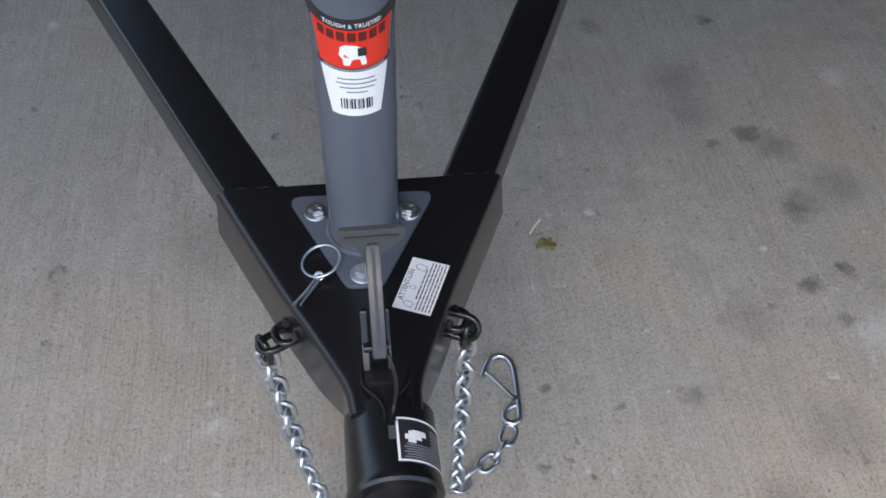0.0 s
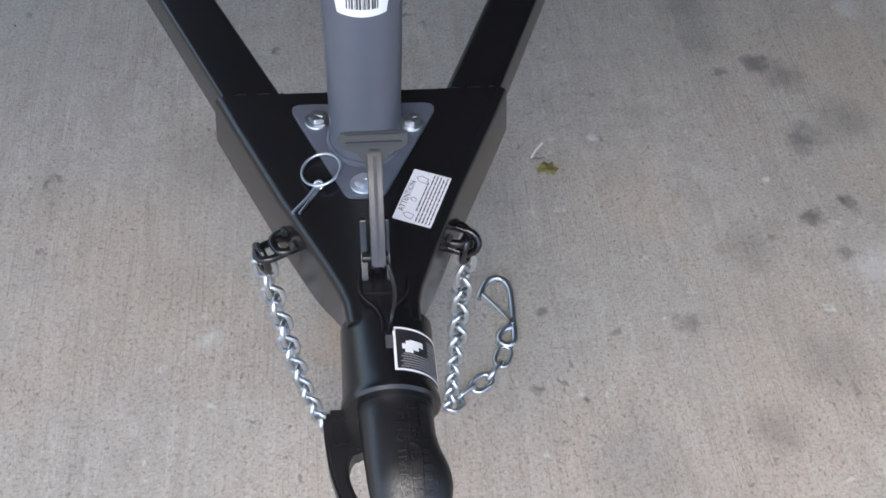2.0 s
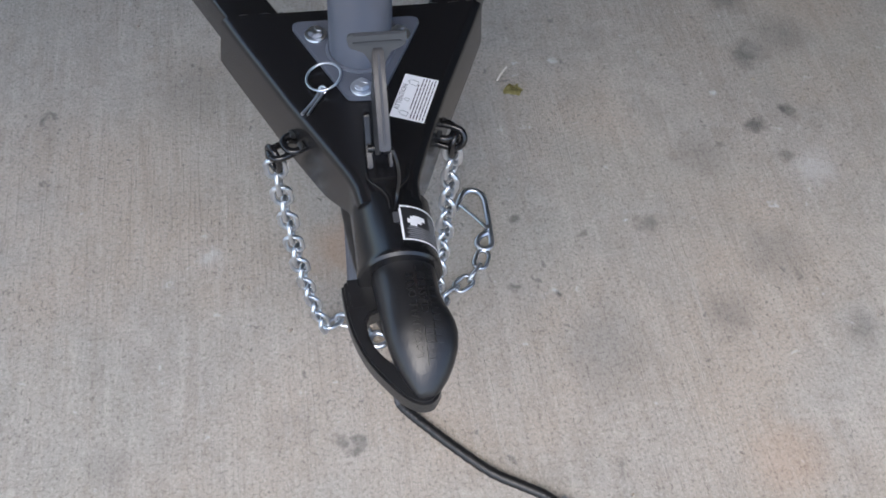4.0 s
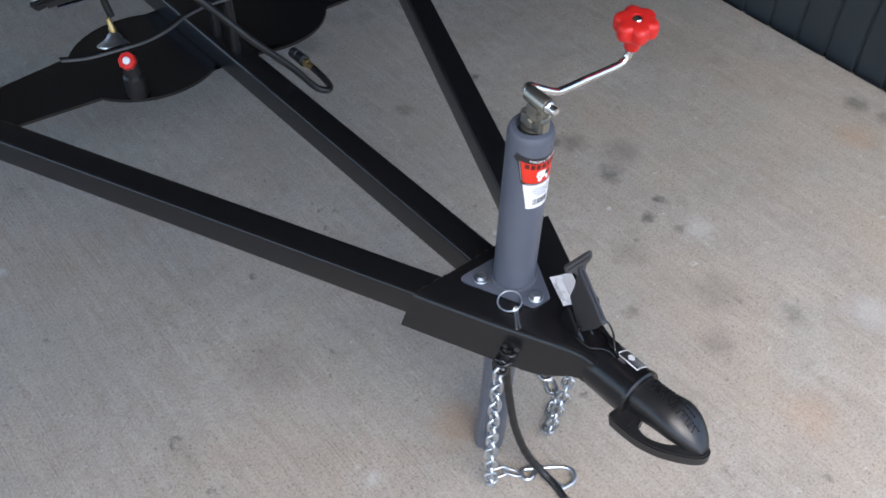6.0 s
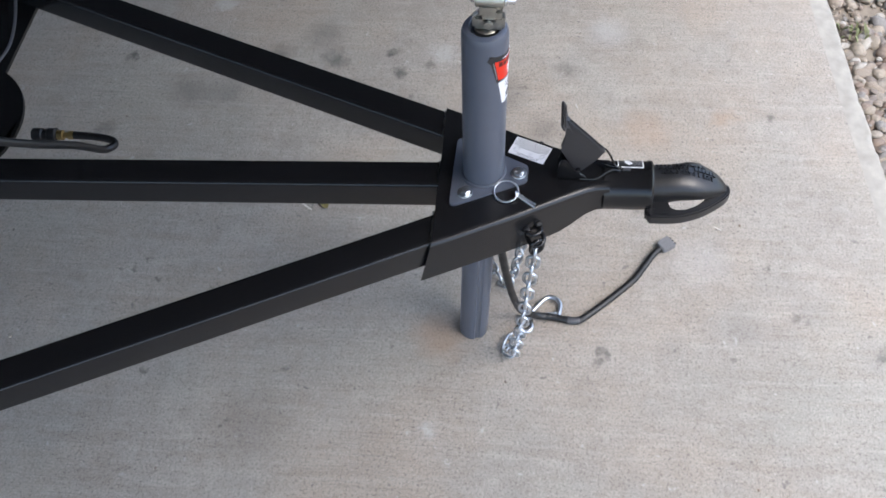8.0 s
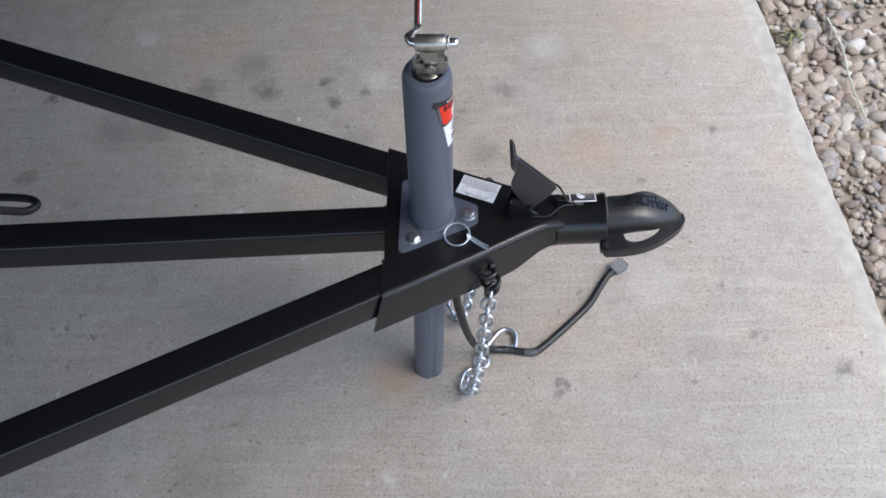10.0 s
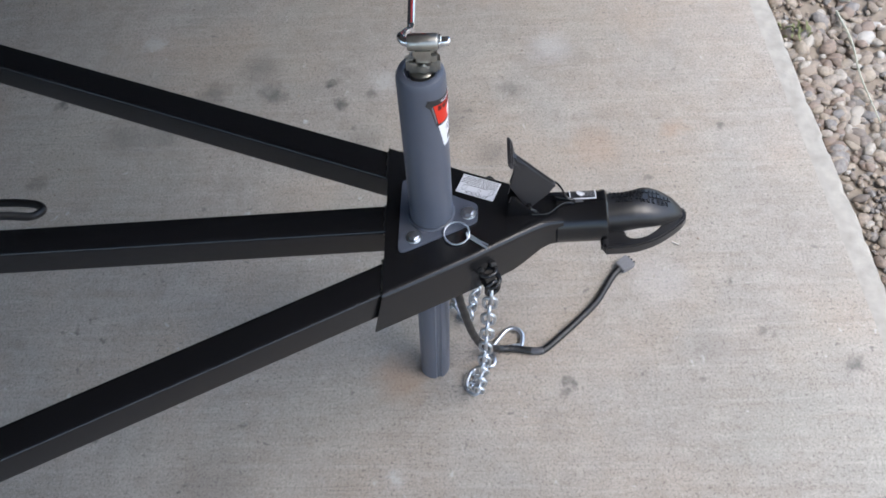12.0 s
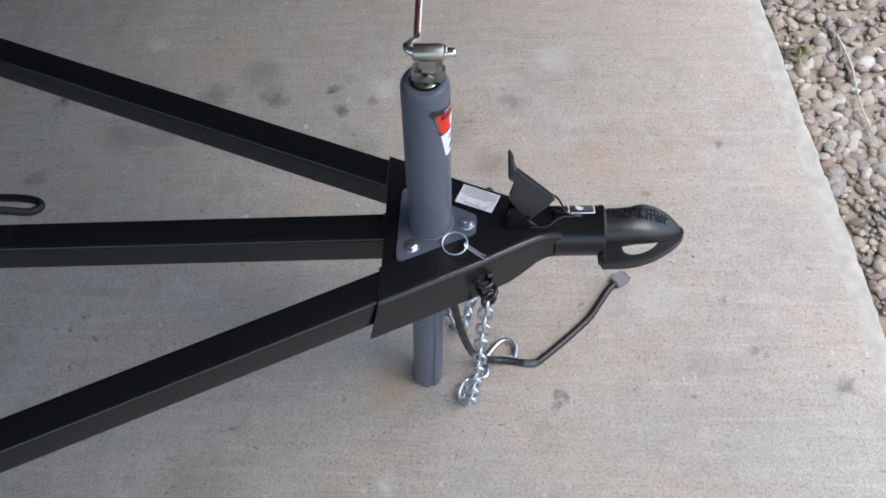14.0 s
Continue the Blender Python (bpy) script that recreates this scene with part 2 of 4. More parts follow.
def stone_material():
    m = bpy.data.materials.new("river_pebble")
    m.use_nodes = True
    n, l = m.node_tree.nodes, m.node_tree.links
    b = n["Principled BSDF"]
    info, geo = n.new("ShaderNodeObjectInfo"), n.new("ShaderNodeNewGeometry")
    add = n.new("ShaderNodeMath")
    add.operation = "ADD"
    l.new(info.outputs["Random"], add.inputs[0])
    l.new(geo.outputs["Random Per Island"], add.inputs[1])
    fr = n.new("ShaderNodeMath")
    fr.operation = "FRACT"
    l.new(add.outputs["Value"], fr.inputs[0])
    ramp = n.new("ShaderNodeValToRGB")
    ramp.color_ramp.interpolation = "CONSTANT"
    shades = [(0.0, (0.25, 0.205, 0.16)), (0.16, (0.185, 0.155, 0.13)), (0.34, (0.30, 0.255, 0.20)), (0.5, (0.22, 0.17, 0.135)), (0.64, (0.20, 0.185, 0.17)),
              (0.78, (0.27, 0.235, 0.195)), (0.90, (0.34, 0.31, 0.265)), (0.965, (0.40, 0.38, 0.345))]
    e = ramp.color_ramp.elements
    for k, (p, c) in enumerate(shades):
        el = e[k] if k < 2 else e.new(p)
        el.position, el.color = p, (*c, 1)
    l.new(fr.outputs["Value"], ramp.inputs["Fac"])
    t = n.new("ShaderNodeTexNoise")
    t.inputs["Scale"].default_value, t.inputs["Detail"].default_value = 120, 6
    tc = n.new("ShaderNodeTexCoord")
    l.new(tc.outputs["Object"], t.inputs["Vector"])
    mx = n.new("ShaderNodeMix")
    mx.data_type, mx.blend_type = "RGBA", "OVERLAY"
    mx.inputs["Factor"].default_value = 0.6
    l.new(ramp.outputs["Color"], mx.inputs["A"])
    l.new(t.outputs["Fac"], mx.inputs["B"])
    l.new(mx.outputs["Result"], b.inputs["Base Color"])
    b.inputs["Roughness"].default_value = 0.7
    bp = n.new("ShaderNodeBump")
    bp.inputs["Strength"].default_value, bp.inputs["Distance"].default_value = 0.3, 0.002
    l.new(t.outputs["Fac"], bp.inputs["Height"])
    l.new(bp.outputs["Normal"], b.inputs["Normal"])
    return m


STONE = stone_material()
TROWELLED = material("trowelled_concrete", (0.300, 0.282, 0.248), 0.8, vary=0.42, scale=34, bump=0.6, bump_scale=170)
SOIL = material("sandy_soil", (0.235, 0.20, 0.16), 0.95, vary=0.5, scale=40, bump=0.9, bump_scale=70)


# ---- mesh helpers ----
def mesh_ob(name, bm, mat, sharp=38):
    me = bpy.data.meshes.new(name)
    bmesh.ops.recalc_face_normals(bm, faces=bm.faces)
    for f in bm.faces:
        f.smooth = True
    bm.to_mesh(me)
    bm.free()
    me.set_sharp_from_angle(angle=radians(sharp))
    me.materials.append(mat)
    return new(name, me)


def part(name, bm, mat, parent, label="", sharp=38):
    ob = mesh_ob(name, bm, mat, sharp)
    ob.parent = parent
    if parent is not None:
        ob.matrix_parent_inverse = base_matrix(parent).inverted()
    if label:
        tagged(ob, label)
    return ob


def base_matrix(ob):
    m = ob.matrix_basis.copy()
    if ob.parent is not None:
        m = base_matrix(ob.parent) @ ob.matrix_parent_inverse @ m
    return m


def thing(name, at, label, category, group=""):
    e = new(name)
    e.empty_display_size = 0.05
    e.location = at
    return tagged(e, label, category, group)


def structure(name, bm, mat, label="", sharp=38):
    return tagged(mesh_ob(name, bm, mat, sharp), label, kind="structure")


def loft(rings, closed=True, caps=True, bm=None):
    """Rings of equally many points, joined one to the next."""
    bm = bm or bmesh.new()
    vs = [[bm.verts.new(p) for p in r] for r in rings]
    k = len(vs[0])
    for a, c in zip(vs, vs[1:]):
        for i in range(k if closed else k - 1):
            j = (i + 1) % k
            bm.faces.new((a[i], a[j], c[j], c[i]))
    if caps and closed:
        bm.faces.new(vs[0][::-1])
        bm.faces.new(vs[-1])
    return bm


def spline(pts, steps=8):
    """A smooth line through the points (Catmull-Rom)."""
    pts = [Vector(p) for p in pts]
    out = []
    for i in range(len(pts) - 1):
        p0, p1, p2, p3 = pts[max(i - 1, 0)], pts[i], pts[i + 1], pts[min(i + 2, len(pts) - 1)]
        for k in range(steps):
            t = k / steps
            out.append(0.5 * (2 * p1 + (p2 - p0) * t + (2 * p0 - 5 * p1 + 4 * p2 - p3) * t * t + (3 * p1 - p0 - 3 * p2 + p3) * t ** 3))
    return out + [pts[-1]]


def sweep(path, radius, sides=12, bm=None, loop=False):
    """A round bar along a line; radius is a number or a function of 0..1."""
    path = [Vector(p) for p in path]
    rings, up = [], Vector((0.13, 0.21, 0.97))
    k = len(path)
    for i, p in enumerate(path):
        a = path[i - 1] if (i or loop) else p
        c = path[(i + 1) % k] if (i < k - 1 or loop) else p
        d = (c - a).normalized()
        u = (up - d * up.dot(d))
        if u.length < 1e-3:
            u = d.orthogonal()
        u.normalize()
        v = d.cross(u)
        up = u
        r = radius(i / (k - 1)) if callable(radius) else radius
        rings.append([p + r * (u * math.cos(s) + v * math.sin(s)) for s in (2 * math.pi * q / sides for q in range(sides))])
    if loop:
        bm = bm or bmesh.new()
        vs = [[bm.verts.new(q) for q in r] for r in rings]
        for i in range(k):
            a, c = vs[i], vs[(i + 1) % k]
            shift = 0
            if i == k - 1:
                shift = min(range(sides), key=lambda s: (a[0].co - c[s].co).length)
            for q in range(sides):
                bm.faces.new((a[q], a[(q + 1) % sides], c[(q + 1 + shift) % sides], c[(q + shift) % sides]))
        return bm
    return loft(rings, bm=bm)


def lathe(profile, at=(0, 0, 0), axis=(0, 0, 1), sides=40, bm=None, bump=None):
    """A turned shape: profile of (radius, height) pairs about an axis."""
    q = Vector((0, 0, 1)).rotation_difference(Vector(axis).normalized())
    at = Vector(at)
    rings = []
    for r, h in profile:
        ring = []
        for s in range(sides):
            a = 2 * math.pi * s / sides
            rr = r * (bump(a, h) if bump else 1)
            ring.append(at + q @ Vector((rr * math.cos(a), rr * math.sin(a), h)))
        rings.append(ring)
    return loft(rings, bm=bm)


def prism(outline, low, high, bevel=0.0, m=None, bm=None, segments=2):
    """A flat outline (x, y) made solid from low to high."""
    own = bmesh.new()
    vs = [own.verts.new((x, y, low)) for x, y in outline]
    f = own.faces.new(vs)
    top = bmesh.ops.extrude_face_region(own, geom=[f])
    bmesh.ops.translate(own, vec=(0, 0, high - low), verts=[v for v in top["geom"] if isinstance(v, bmesh.types.BMVert)])
    if bevel:
        bmesh.ops.recalc_face_normals(own, faces=own.faces)
        bmesh.ops.bevel(own, geom=[e for e in own.edges if e.calc_face_angle(0) > 0.6], offset=bevel, segments=segments, affect="EDGES", clamp_overlap=True)
    if m is not None:
        bmesh.ops.transform(own, matrix=m, verts=own.verts)
    if bm is None:
        return own
    join(bm, own)
    return bm


def join(bm, other):
    me = bpy.data.meshes.new("tmp")
    other.to_mesh(me)
    other.free()
    bm.from_mesh(me)
    bpy.data.meshes.remove(me)
    return bm


def block(size, at, bevel=0.002, m=None, bm=None):
    x, y, z = (s / 2 for s in size)
    mm = (m or Matrix()) if at is None else Matrix.Translation(at) @ (m or Matrix())
    return prism([(-x, -y), (x, -y), (x, y), (-x, y)], -z, z, bevel, mm, bm)


def rounded(points, radius, steps=5):
    """An outline with its corners rounded."""
    out = []
    k = len(points)
    for i in range(k):
        p, a, c = Vector(points[i]), Vector(points[i - 1]), Vector(points[(i + 1) % k])
        da, dc = (a - p).normalized(), (c - p).normalized()
        ang = da.angle(dc)
        t = min(radius / math.tan(ang / 2), (a - p).length * 0.48, (c - p).length * 0.48)
        p0, p1 = p + da * t, p + dc * t
        for s in range(steps + 1):
            u = s / steps
            q = p0 * (1 - u) ** 2 + p * 2 * u * (1 - u) + p1 * u * u
            out.append((q.x, q.y))
    return out


def letters(text, size):
    """The mesh of a word, flat in x and y, and its width."""
    cu = bpy.data.curves.new("word", "FONT")
    cu.body, cu.size, cu.align_x, cu.align_y = text, size, "CENTER", "CENTER"
    cu.resolution_u = 2
    ob = bpy.data.objects.new("word", cu)
    scene.collection.objects.link(ob)
    bpy.context.view_layer.update()
    me = bpy.data.meshes.new_from_object(ob.evaluated_get(bpy.context.evaluated_depsgraph_get()))
    bm = bmesh.new()
    bm.from_mesh(me)
    bpy.data.objects.remove(ob)
    bpy.data.curves.remove(cu)
    bpy.data.meshes.remove(me)
    return bm


def rect(x0, y0, x1, y1, bm=None, nx=1, ny=1):
    bm = bm or bmesh.new()
    g = [[bm.verts.new((x0 + (x1 - x0) * i / nx, y0 + (y1 - y0) * j / ny, 0)) for i in range(nx + 1)] for j in range(ny + 1)]
    for j in range(ny):
        for i in range(nx):
            bm.faces.new((g[j][i], g[j][i + 1], g[j + 1][i + 1], g[j + 1][i]))
    return bm


def moved(bm, fn):
    for v in bm.verts:
        v.co = Vector(fn(v.co))
    return bm


def thick(bm, depth):
    """A skin of that thickness, so that a decal is a sheet and not a bare face."""
    bmesh.ops.recalc_face_normals(bm, faces=bm.faces)
    bmesh.ops.solidify(bm, geom=bm.faces[:], thickness=depth)
    return bm


# ---- setting ----
def slab_edge(x):
    return -0.873 + 0.089 * (x - 0.02)


def build_slab():
    bm = bmesh.new()
    rng = random.Random(4)
    xs = [-4.0 + 0.02 * i for i in range(279)]
    rows = []
    for x in xs:
        e = slab_edge(x) + 0.005 * noise.noise(Vector((x * 5, 0, 0))) + 0.004 * noise.noise(Vector((x * 34, 3, 0)))
        chip = max(0.0, noise.noise(Vector((x * 16, 7, 0))) - 0.24) * 0.040
        rows.append([bm.verts.new(v) for v in ((x, 4.0, 0), (x, 0.5, 0), (x, -0.5, 0), (x, slab_edge(x) + 0.052, 0), (x, slab_edge(x) + 0.044, -0.0025),
                                               (x, e + 0.012 + chip, -0.004), (x, e + 0.003 + chip * 0.5, -0.010), (x, e, -0.022), (x, e - 0.004, -0.12))])
    for a, c in zip(rows, rows[1:]):
        for i in range(len(a) - 1):
            f = bm.faces.new((a[i], a[i + 1], c[i + 1], c[i]))
            f.material_index = 1 if i >= 3 else 0
    ob = structure("floor", bm, CONCRETE, "stained broomed concrete slab with a worn edge", sharp=60)
    ob.data.materials.append(TROWELLED)
    return ob


build_slab()
gm = bmesh.new()
N = 60
span = [-900, -200, -40, -12, -6] + [-4 + 8 * i / N for i in range(N + 1)] + [6, 12, 40, 200, 900]
gv = [[gm.verts.new((x, y - 1.5, (-0.042 + 0.018 * noise.noise(Vector((x * 2.2, y * 2.2, 0)))) if abs(x) < 5 and abs(y) < 5 else -0.06)) for x in span] for y in span]
for j in range(len(span) - 1):
    for i in range(len(span) - 1):
        gm.faces.new((gv[j][i], gv[j][i + 1], gv[j + 1][i + 1], gv[j + 1][i]))
structure("ground", gm, SOIL, "bare sandy soil under river gravel")

# the dark ribbed metal wall beside the slab, its ribs 97 mm apart
wall_bm = bmesh.new()
sec = []
y = -0.75
while y < 4.0:
    sec += [(1.590, y), (1.590, y + 0.082), (1.598, y + 0.086), (1.598, y + 0.093)]
    y += 0.097
loft([[(x, yy, z) for x, yy in sec] + [(1.70, y, z), (1.70, -0.75, z)] for z in (-0.02, 2.6)], bm=wall_bm)
structure("wall_east", wall_bm, SIDING, "dark grey ribbed metal wall", sharp=20)
# added wall out of view: dims the back, leaves the north-west open to sky
structure("unseen_wall_north", block((2.9, 0.15, 2.7), (0.25, 4.08, 1.3), 0), PLASTER, "unseen plain wall added behind to shade the back of the slab")
# added cover overhead, never in view, so daylight comes in from the open sides
structure("ceiling", block((6.4, 5.4, 0.12), (-0.9, 1.55, 2.72), 0), SOFFIT, "unseen plain roof added to shade the slab from the sky")


# ---- trailer tongue ----
TOP = 0.492          # top of the coupler's deck
BAR_TOP, BAR_LOW = 0.487, 0.432
TAN = math.tan(radians(25))
tongue = thing("trailer_tongue", (0, 0, BAR_LOW), "black powder-coated steel trailer tongue with three converging bars", "trailer tongue")


def bar(start, end, width, name, high=BAR_TOP, low=BAR_LOW):
    s, e = Vector(start), Vector(end)
    d = (e - s).normalized()
    side = Vector((d.y, -d.x, 0))
    prof = rounded([(-width / 2, low), (width / 2, low), (width / 2, high), (-width / 2, high)], 0.0075, 6)
    rings = []
    L = (e - s).length
    for k in range(13):
        p = s + d * (L * k / 12)
        rings.append([(p.x + side.x * a, p.y + side.y * a, z) for a, z in prof])
    return part(name, loft(rings), BLACK, tongue, sharp=50)


bar((-0.0622, -0.02, 0), (-0.0622 - math.tan(radians(24.9)) * 1.75, 1.73, 0), 0.0525, "side_bar")
bar((0.0669, -0.02, 0), (0.0669 + math.tan(radians(23.0)) * 1.75, 1.73, 0), 0.0508, "side_bar")
bar((0.0028, 0.04, 0), (-0.0210, 1.73, 0), 0.0500, "centre_bar", 0.4865, 0.4310)


# deck of the coupler, a folded steel shell
def coupler_shell():
    r, t = 0.011, 0.005
    stations = [(0.070, 0.1400, 0.410), (0.035, 0.1242, 0.410), (0.0, 0.1078, 0.410), (-0.06, 0.080, 0.410), (-0.10, 0.0612, 0.410), (-0.118, 0.0530, 0.412),
                (-0.132, 0.0465, 0.418), (-0.145, 0.0410, 0.426), (-0.158, 0.0355, 0.434), (-0.172, 0.0315, 0.439), (-0.192, 0.030, 0.440)]
    rings = []
    for k, (y, w, zb) in enumerate(stations):
        rr = min(r, w * 0.5)
        prof = [(-w, zb)]
        for s in range(7):
            a = math.pi - s * math.pi / 12
            prof.append((-w + rr + rr * math.cos(a), TOP - rr + rr * math.sin(a)))
        for s in range(7):
            a = math.pi / 2 - s * math.pi / 12
            prof.append((w - rr + rr * math.cos(a), TOP - rr + rr * math.sin(a)))
        prof += [(w, zb), (w - t, zb), (w - t, TOP - t - 0.004), (w - t - 0.004, TOP - t), (-w + t + 0.004, TOP - t), (-w + t, TOP - t - 0.004), (-w + t, zb)]
        ring = []
        for x, z in prof:
            f = (TOP - z) / (TOP - 0.410) if k == 0 else ((TOP - z) / (TOP - 0.410) * 0.3 if k == 1 else 0)
            ring.append((x + math.copysign(0.0103, x) * f + 0.006 * max(0.0, (-y - 0.06) / 0.13), y + 0.022 * f, z))
        rings.append(ring)
    return loft(rings)


coupler = part("coupler", coupler_shell(), BLACK, tongue, "black stamped steel A-frame coupler", sharp=32)


# welds where the bars leave the deck
def weld(pts, r):
    path = spline(pts, 14)
    return sweep(path, lambda u: r * (0.8 + 0.35 * math.sin(u * 70)), 8)


part("weld_bead", weld([(-0.128, 0.0715, BAR_TOP + 0.001), (-0.075, 0.0715, BAR_TOP + 0.001)], 0.003), WELD, tongue)
part("weld_bead", weld([(0.075, 0.0715, BAR_TOP + 0.001), (0.128, 0.0715, BAR_TOP + 0.001)], 0.003), WELD, tongue)
part("weld_bead", weld([(-0.019, 0.0715, 0.487), (0.024, 0.0715, 0.487)], 0.003), WELD, tongue)
part("weld_bead", weld([(-0.0215, 0.071, 0.440), (-0.0215, 0.071, 0.482)], 0.004), WELD, tongue)

# collar and nose
CX, CZ = 0.0075, 0.459
part("collar", lathe([(0.030, -0.002), (0.0355, 0.0), (0.0378, 0.002), (0.0378, 0.066), (0.0392, 0.069), (0.0392, 0.074), (0.037, 0.0765), (0.028, 0.0765)], (CX, -0.1815, CZ), (0, -1, 0), 56), BLACK, coupler, sharp=30)
part("latch_slot", block((0.006, 0.012, 0.0012), (CX + 0.001, -0.217, CZ + 0.0382), 0.0004), TAPE, coupler)


# the nose along its length: y, left and right from the axis, top, bottom
NOSE = [(-0.240, -0.0270, 0.0320, 0.4870, 0.436), (-0.256, -0.0265, 0.0320, 0.4872, 0.436), (-0.284, -0.0245, 0.0325, 0.4870, 0.438), (-0.296, -0.0236, 0.0350, 0.4866, 0.440),
        (-0.305, -0.0228, 0.0385, 0.4858, 0.441), (-0.314, -0.0220, 0.0412, 0.4845, 0.441), (-0.324, -0.0208, 0.0420, 0.4815, 0.441), (-0.336, -0.0180, 0.0400, 0.4765, 0.441),
        (-0.348, -0.0135, 0.0350, 0.4705, 0.440), (-0.358, -0.0090, 0.0292, 0.4640, 0.440), (-0.366, -0.0045, 0.0225, 0.4570, 0.440), (-0.373, 0.0005, 0.0145, 0.4490, 0.441)]
NOSE_TABLE = np.array(NOSE)


def nose_at(y):
    return [float(np.interp(-y, -NOSE_TABLE[:, 0], NOSE_TABLE[:, k])) for k in range(1, 5)]


def nose_mesh():
    rings = []
    for k in range(41):
        y = -0.240 - 0.133 * k / 40
        xl, xr, zt, zb = nose_at(y)
        cx, w, c, h = CX + (xl + xr) / 2, (xr - xl) / 2, (zt + zb) / 2, (zt - zb) / 2
        ring = []
        for q in range(40):
            a = 2 * math.pi * q / 40
            ca, sa = math.cos(a), math.sin(a)
            p = 2.15 if sa > 0 else 3.2
            ring.append((cx + w * math.copysign(abs(ca) ** (2 / p), ca), y, c + h * math.copysign(abs(sa) ** (2 / p), sa)))
        rings.append(ring)
    return loft(rings)


part("nose", nose_mesh(), CAST, coupler, "black cast nose with raised lettering", sharp=50)


def nose_top(x, y):
    """Height of the nose's upper side, for the raised lettering."""
    xl, xr, zt, zb = nose_at(y)
    u = min(0.985, abs(x - CX - (xl + xr) / 2) / ((xr - xl) / 2))
    return (zt + zb) / 2 + (zt - zb) / 2 * (1 - u ** 2.15) ** (1 / 2.15)


def nose_text(bm, x0, y0, name):
    bmesh.ops.subdivide_edges(bm, edges=[e for e in bm.edges if e.calc_length() > 0.004], cuts=2, use_grid_fill=True)
    moved(bm, lambda c: (x0 - c.y, y0 + c.x, 0))
    moved(bm, lambda c: (c.x, c.y, nose_top(c.x, c.y) + 0.0022))
    thick(bm, 0.0030)
    return part(name, bm, CAST, coupler, "raised cast lettering")


nose_text(letters("USE 2 BALL ONLY", 0.0100), 0.0130, -0.310, "cast_lettering")
nose_text(letters("CLASS 2", 0.0094), 0.0225, -0.296, "cast_lettering")
for k in range(9):
    nose_text(rect(-0.0022, -0.0033, 0.0022, 0.0033), 0.0225, -0.352 + 0.0058 * k if k < 6 else -0.332 + 0.0080 * k, "cast_bar")
for k in range(13):
    nose_text(rect(-0.0020, -0.0030, 0.0020, 0.0030), 0.0305, -0.336 + 0.0060 * k, "cast_bar")


# clamp jaw under the nose's flank: a thick plate with an open slot beside the nose
def jaw_mesh():
    outer = [(-0.0465, -0.252), (-0.0460, -0.266), (-0.0448, -0.280), (-0.0420, -0.298), (-0.0370, -0.316), (-0.0300, -0.333), (-0.0195, -0.350), (-0.0085, -0.3645), (0.0000, -0.3730), (0.0100, -0.3785), (0.0215, -0.3770), (0.0290, -0.3660)]
    inner = [(0.0290, -0.3440), (0.0060, -0.3440), (-0.0020, -0.3415), (-0.0120, -0.3335), (-0.0200, -0.3230), (-0.0255, -0.3110), (-0.0275, -0.3000), (-0.0260, -0.2905), (-0.0200, -0.2840), (-0.0060, -0.2810), (-0.0060, -0.2520)]
    pts = [(p.x, p.y) for p in spline([(x, y, 0) for x, y in outer], 3)] + [(p.x, p.y) for p in spline([(x, y, 0) for x, y in inner], 2)]
    bm = prism(pts, 0.4270, 0.4470, 0.0025)
    moved(bm, lambda c: (c.x, c.y, c.z + 0.004 * max(0.0, min(1.0, (c.y + 0.30) / 0.04))))
    block((0.030, 0.012, 0.016), (-0.0285, -0.2530, 0.4430), 0.003, None, bm)
    return bm


jaw = part("clamp_jaw", jaw_mesh(), CAST, coupler, "black cast clamp jaw with a slot", sharp=45)
part("cast_badge", block((0.0120, 0.0190, 0.0014), (-0.0340, -0.2700, 0.4512), 0.0005, pose(0, 0, 0, 0, 0, 6)), CAST, jaw)


# latch lever
def lever_mesh():
    bm = bmesh.new()
    # sloping front plate, folded cheeks, and cross handle; y and z, then width
    m = Matrix(((0, 0, 1, 0.003), (1, 0, 0, 0), (0, 1, 0, 0), (0, 0, 0, 1)))
    cheek = [(-0.1235, 0.612), (-0.1270, 0.609), (-0.179, 0.546), (-0.172, 0.532), (-0.147, 0.503), (-0.138, 0.503), (-0.116, 0.552), (-0.122, 0.575)]
    prism(rounded(cheek, 0.003, 3), -0.0052, -0.0030, 0.0006, m, bm)
    prism(rounded(cheek, 0.003, 3), 0.0030, 0.0052, 0.0006, m, bm)
    front = [(-0.1215, 0.615), (-0.1265, 0.6135), (-0.182, 0.5465), (-0.1785, 0.5440)]
    prism(front, -0.0052, 0.0052, 0.0012, m, bm)
    return bm


lever = part("latch_lever", lever_mesh(), GREY_DARK, coupler, "grey-black latch lever standing raised")
hm = Matrix.Translation((0.003, -0.1235, 0.610)) @ pose(0, 0, 0, 66, 0, 0)
tee = rounded([(-0.0052, -0.024), (0.0052, -0.024), (0.0065, -0.009), (0.0120, 0.000), (0.0245, 0.005), (0.0265, 0.0175), (-0.0265, 0.0175), (-0.0245, 0.005), (-0.0120, 0.000), (-0.0065, -0.009)], 0.005, 5)
part("cross_handle", prism(tee, -0.0016, 0.0016, 0.0008, hm), GREY_DARK, lever)
for v in (0.0085, 0.0145):
    part("handle_rib", prism(rounded([(-0.021, v - 0.0016), (0.021, v - 0.0016), (0.021, v + 0.0016), (-0.021, v + 0.0016)], 0.0015, 3), 0.0012, 0.0030, 0.0005, hm), GREY_DARK if v > 0.01 else INK, lever)
part("stem_rib", block((0.0026, 0.080, 0.003), (0.003, -0.1535, 0.5825), 0.001, pose(0, 0, 0, 50.3, 0, 0)), GREY_DARK, lever)


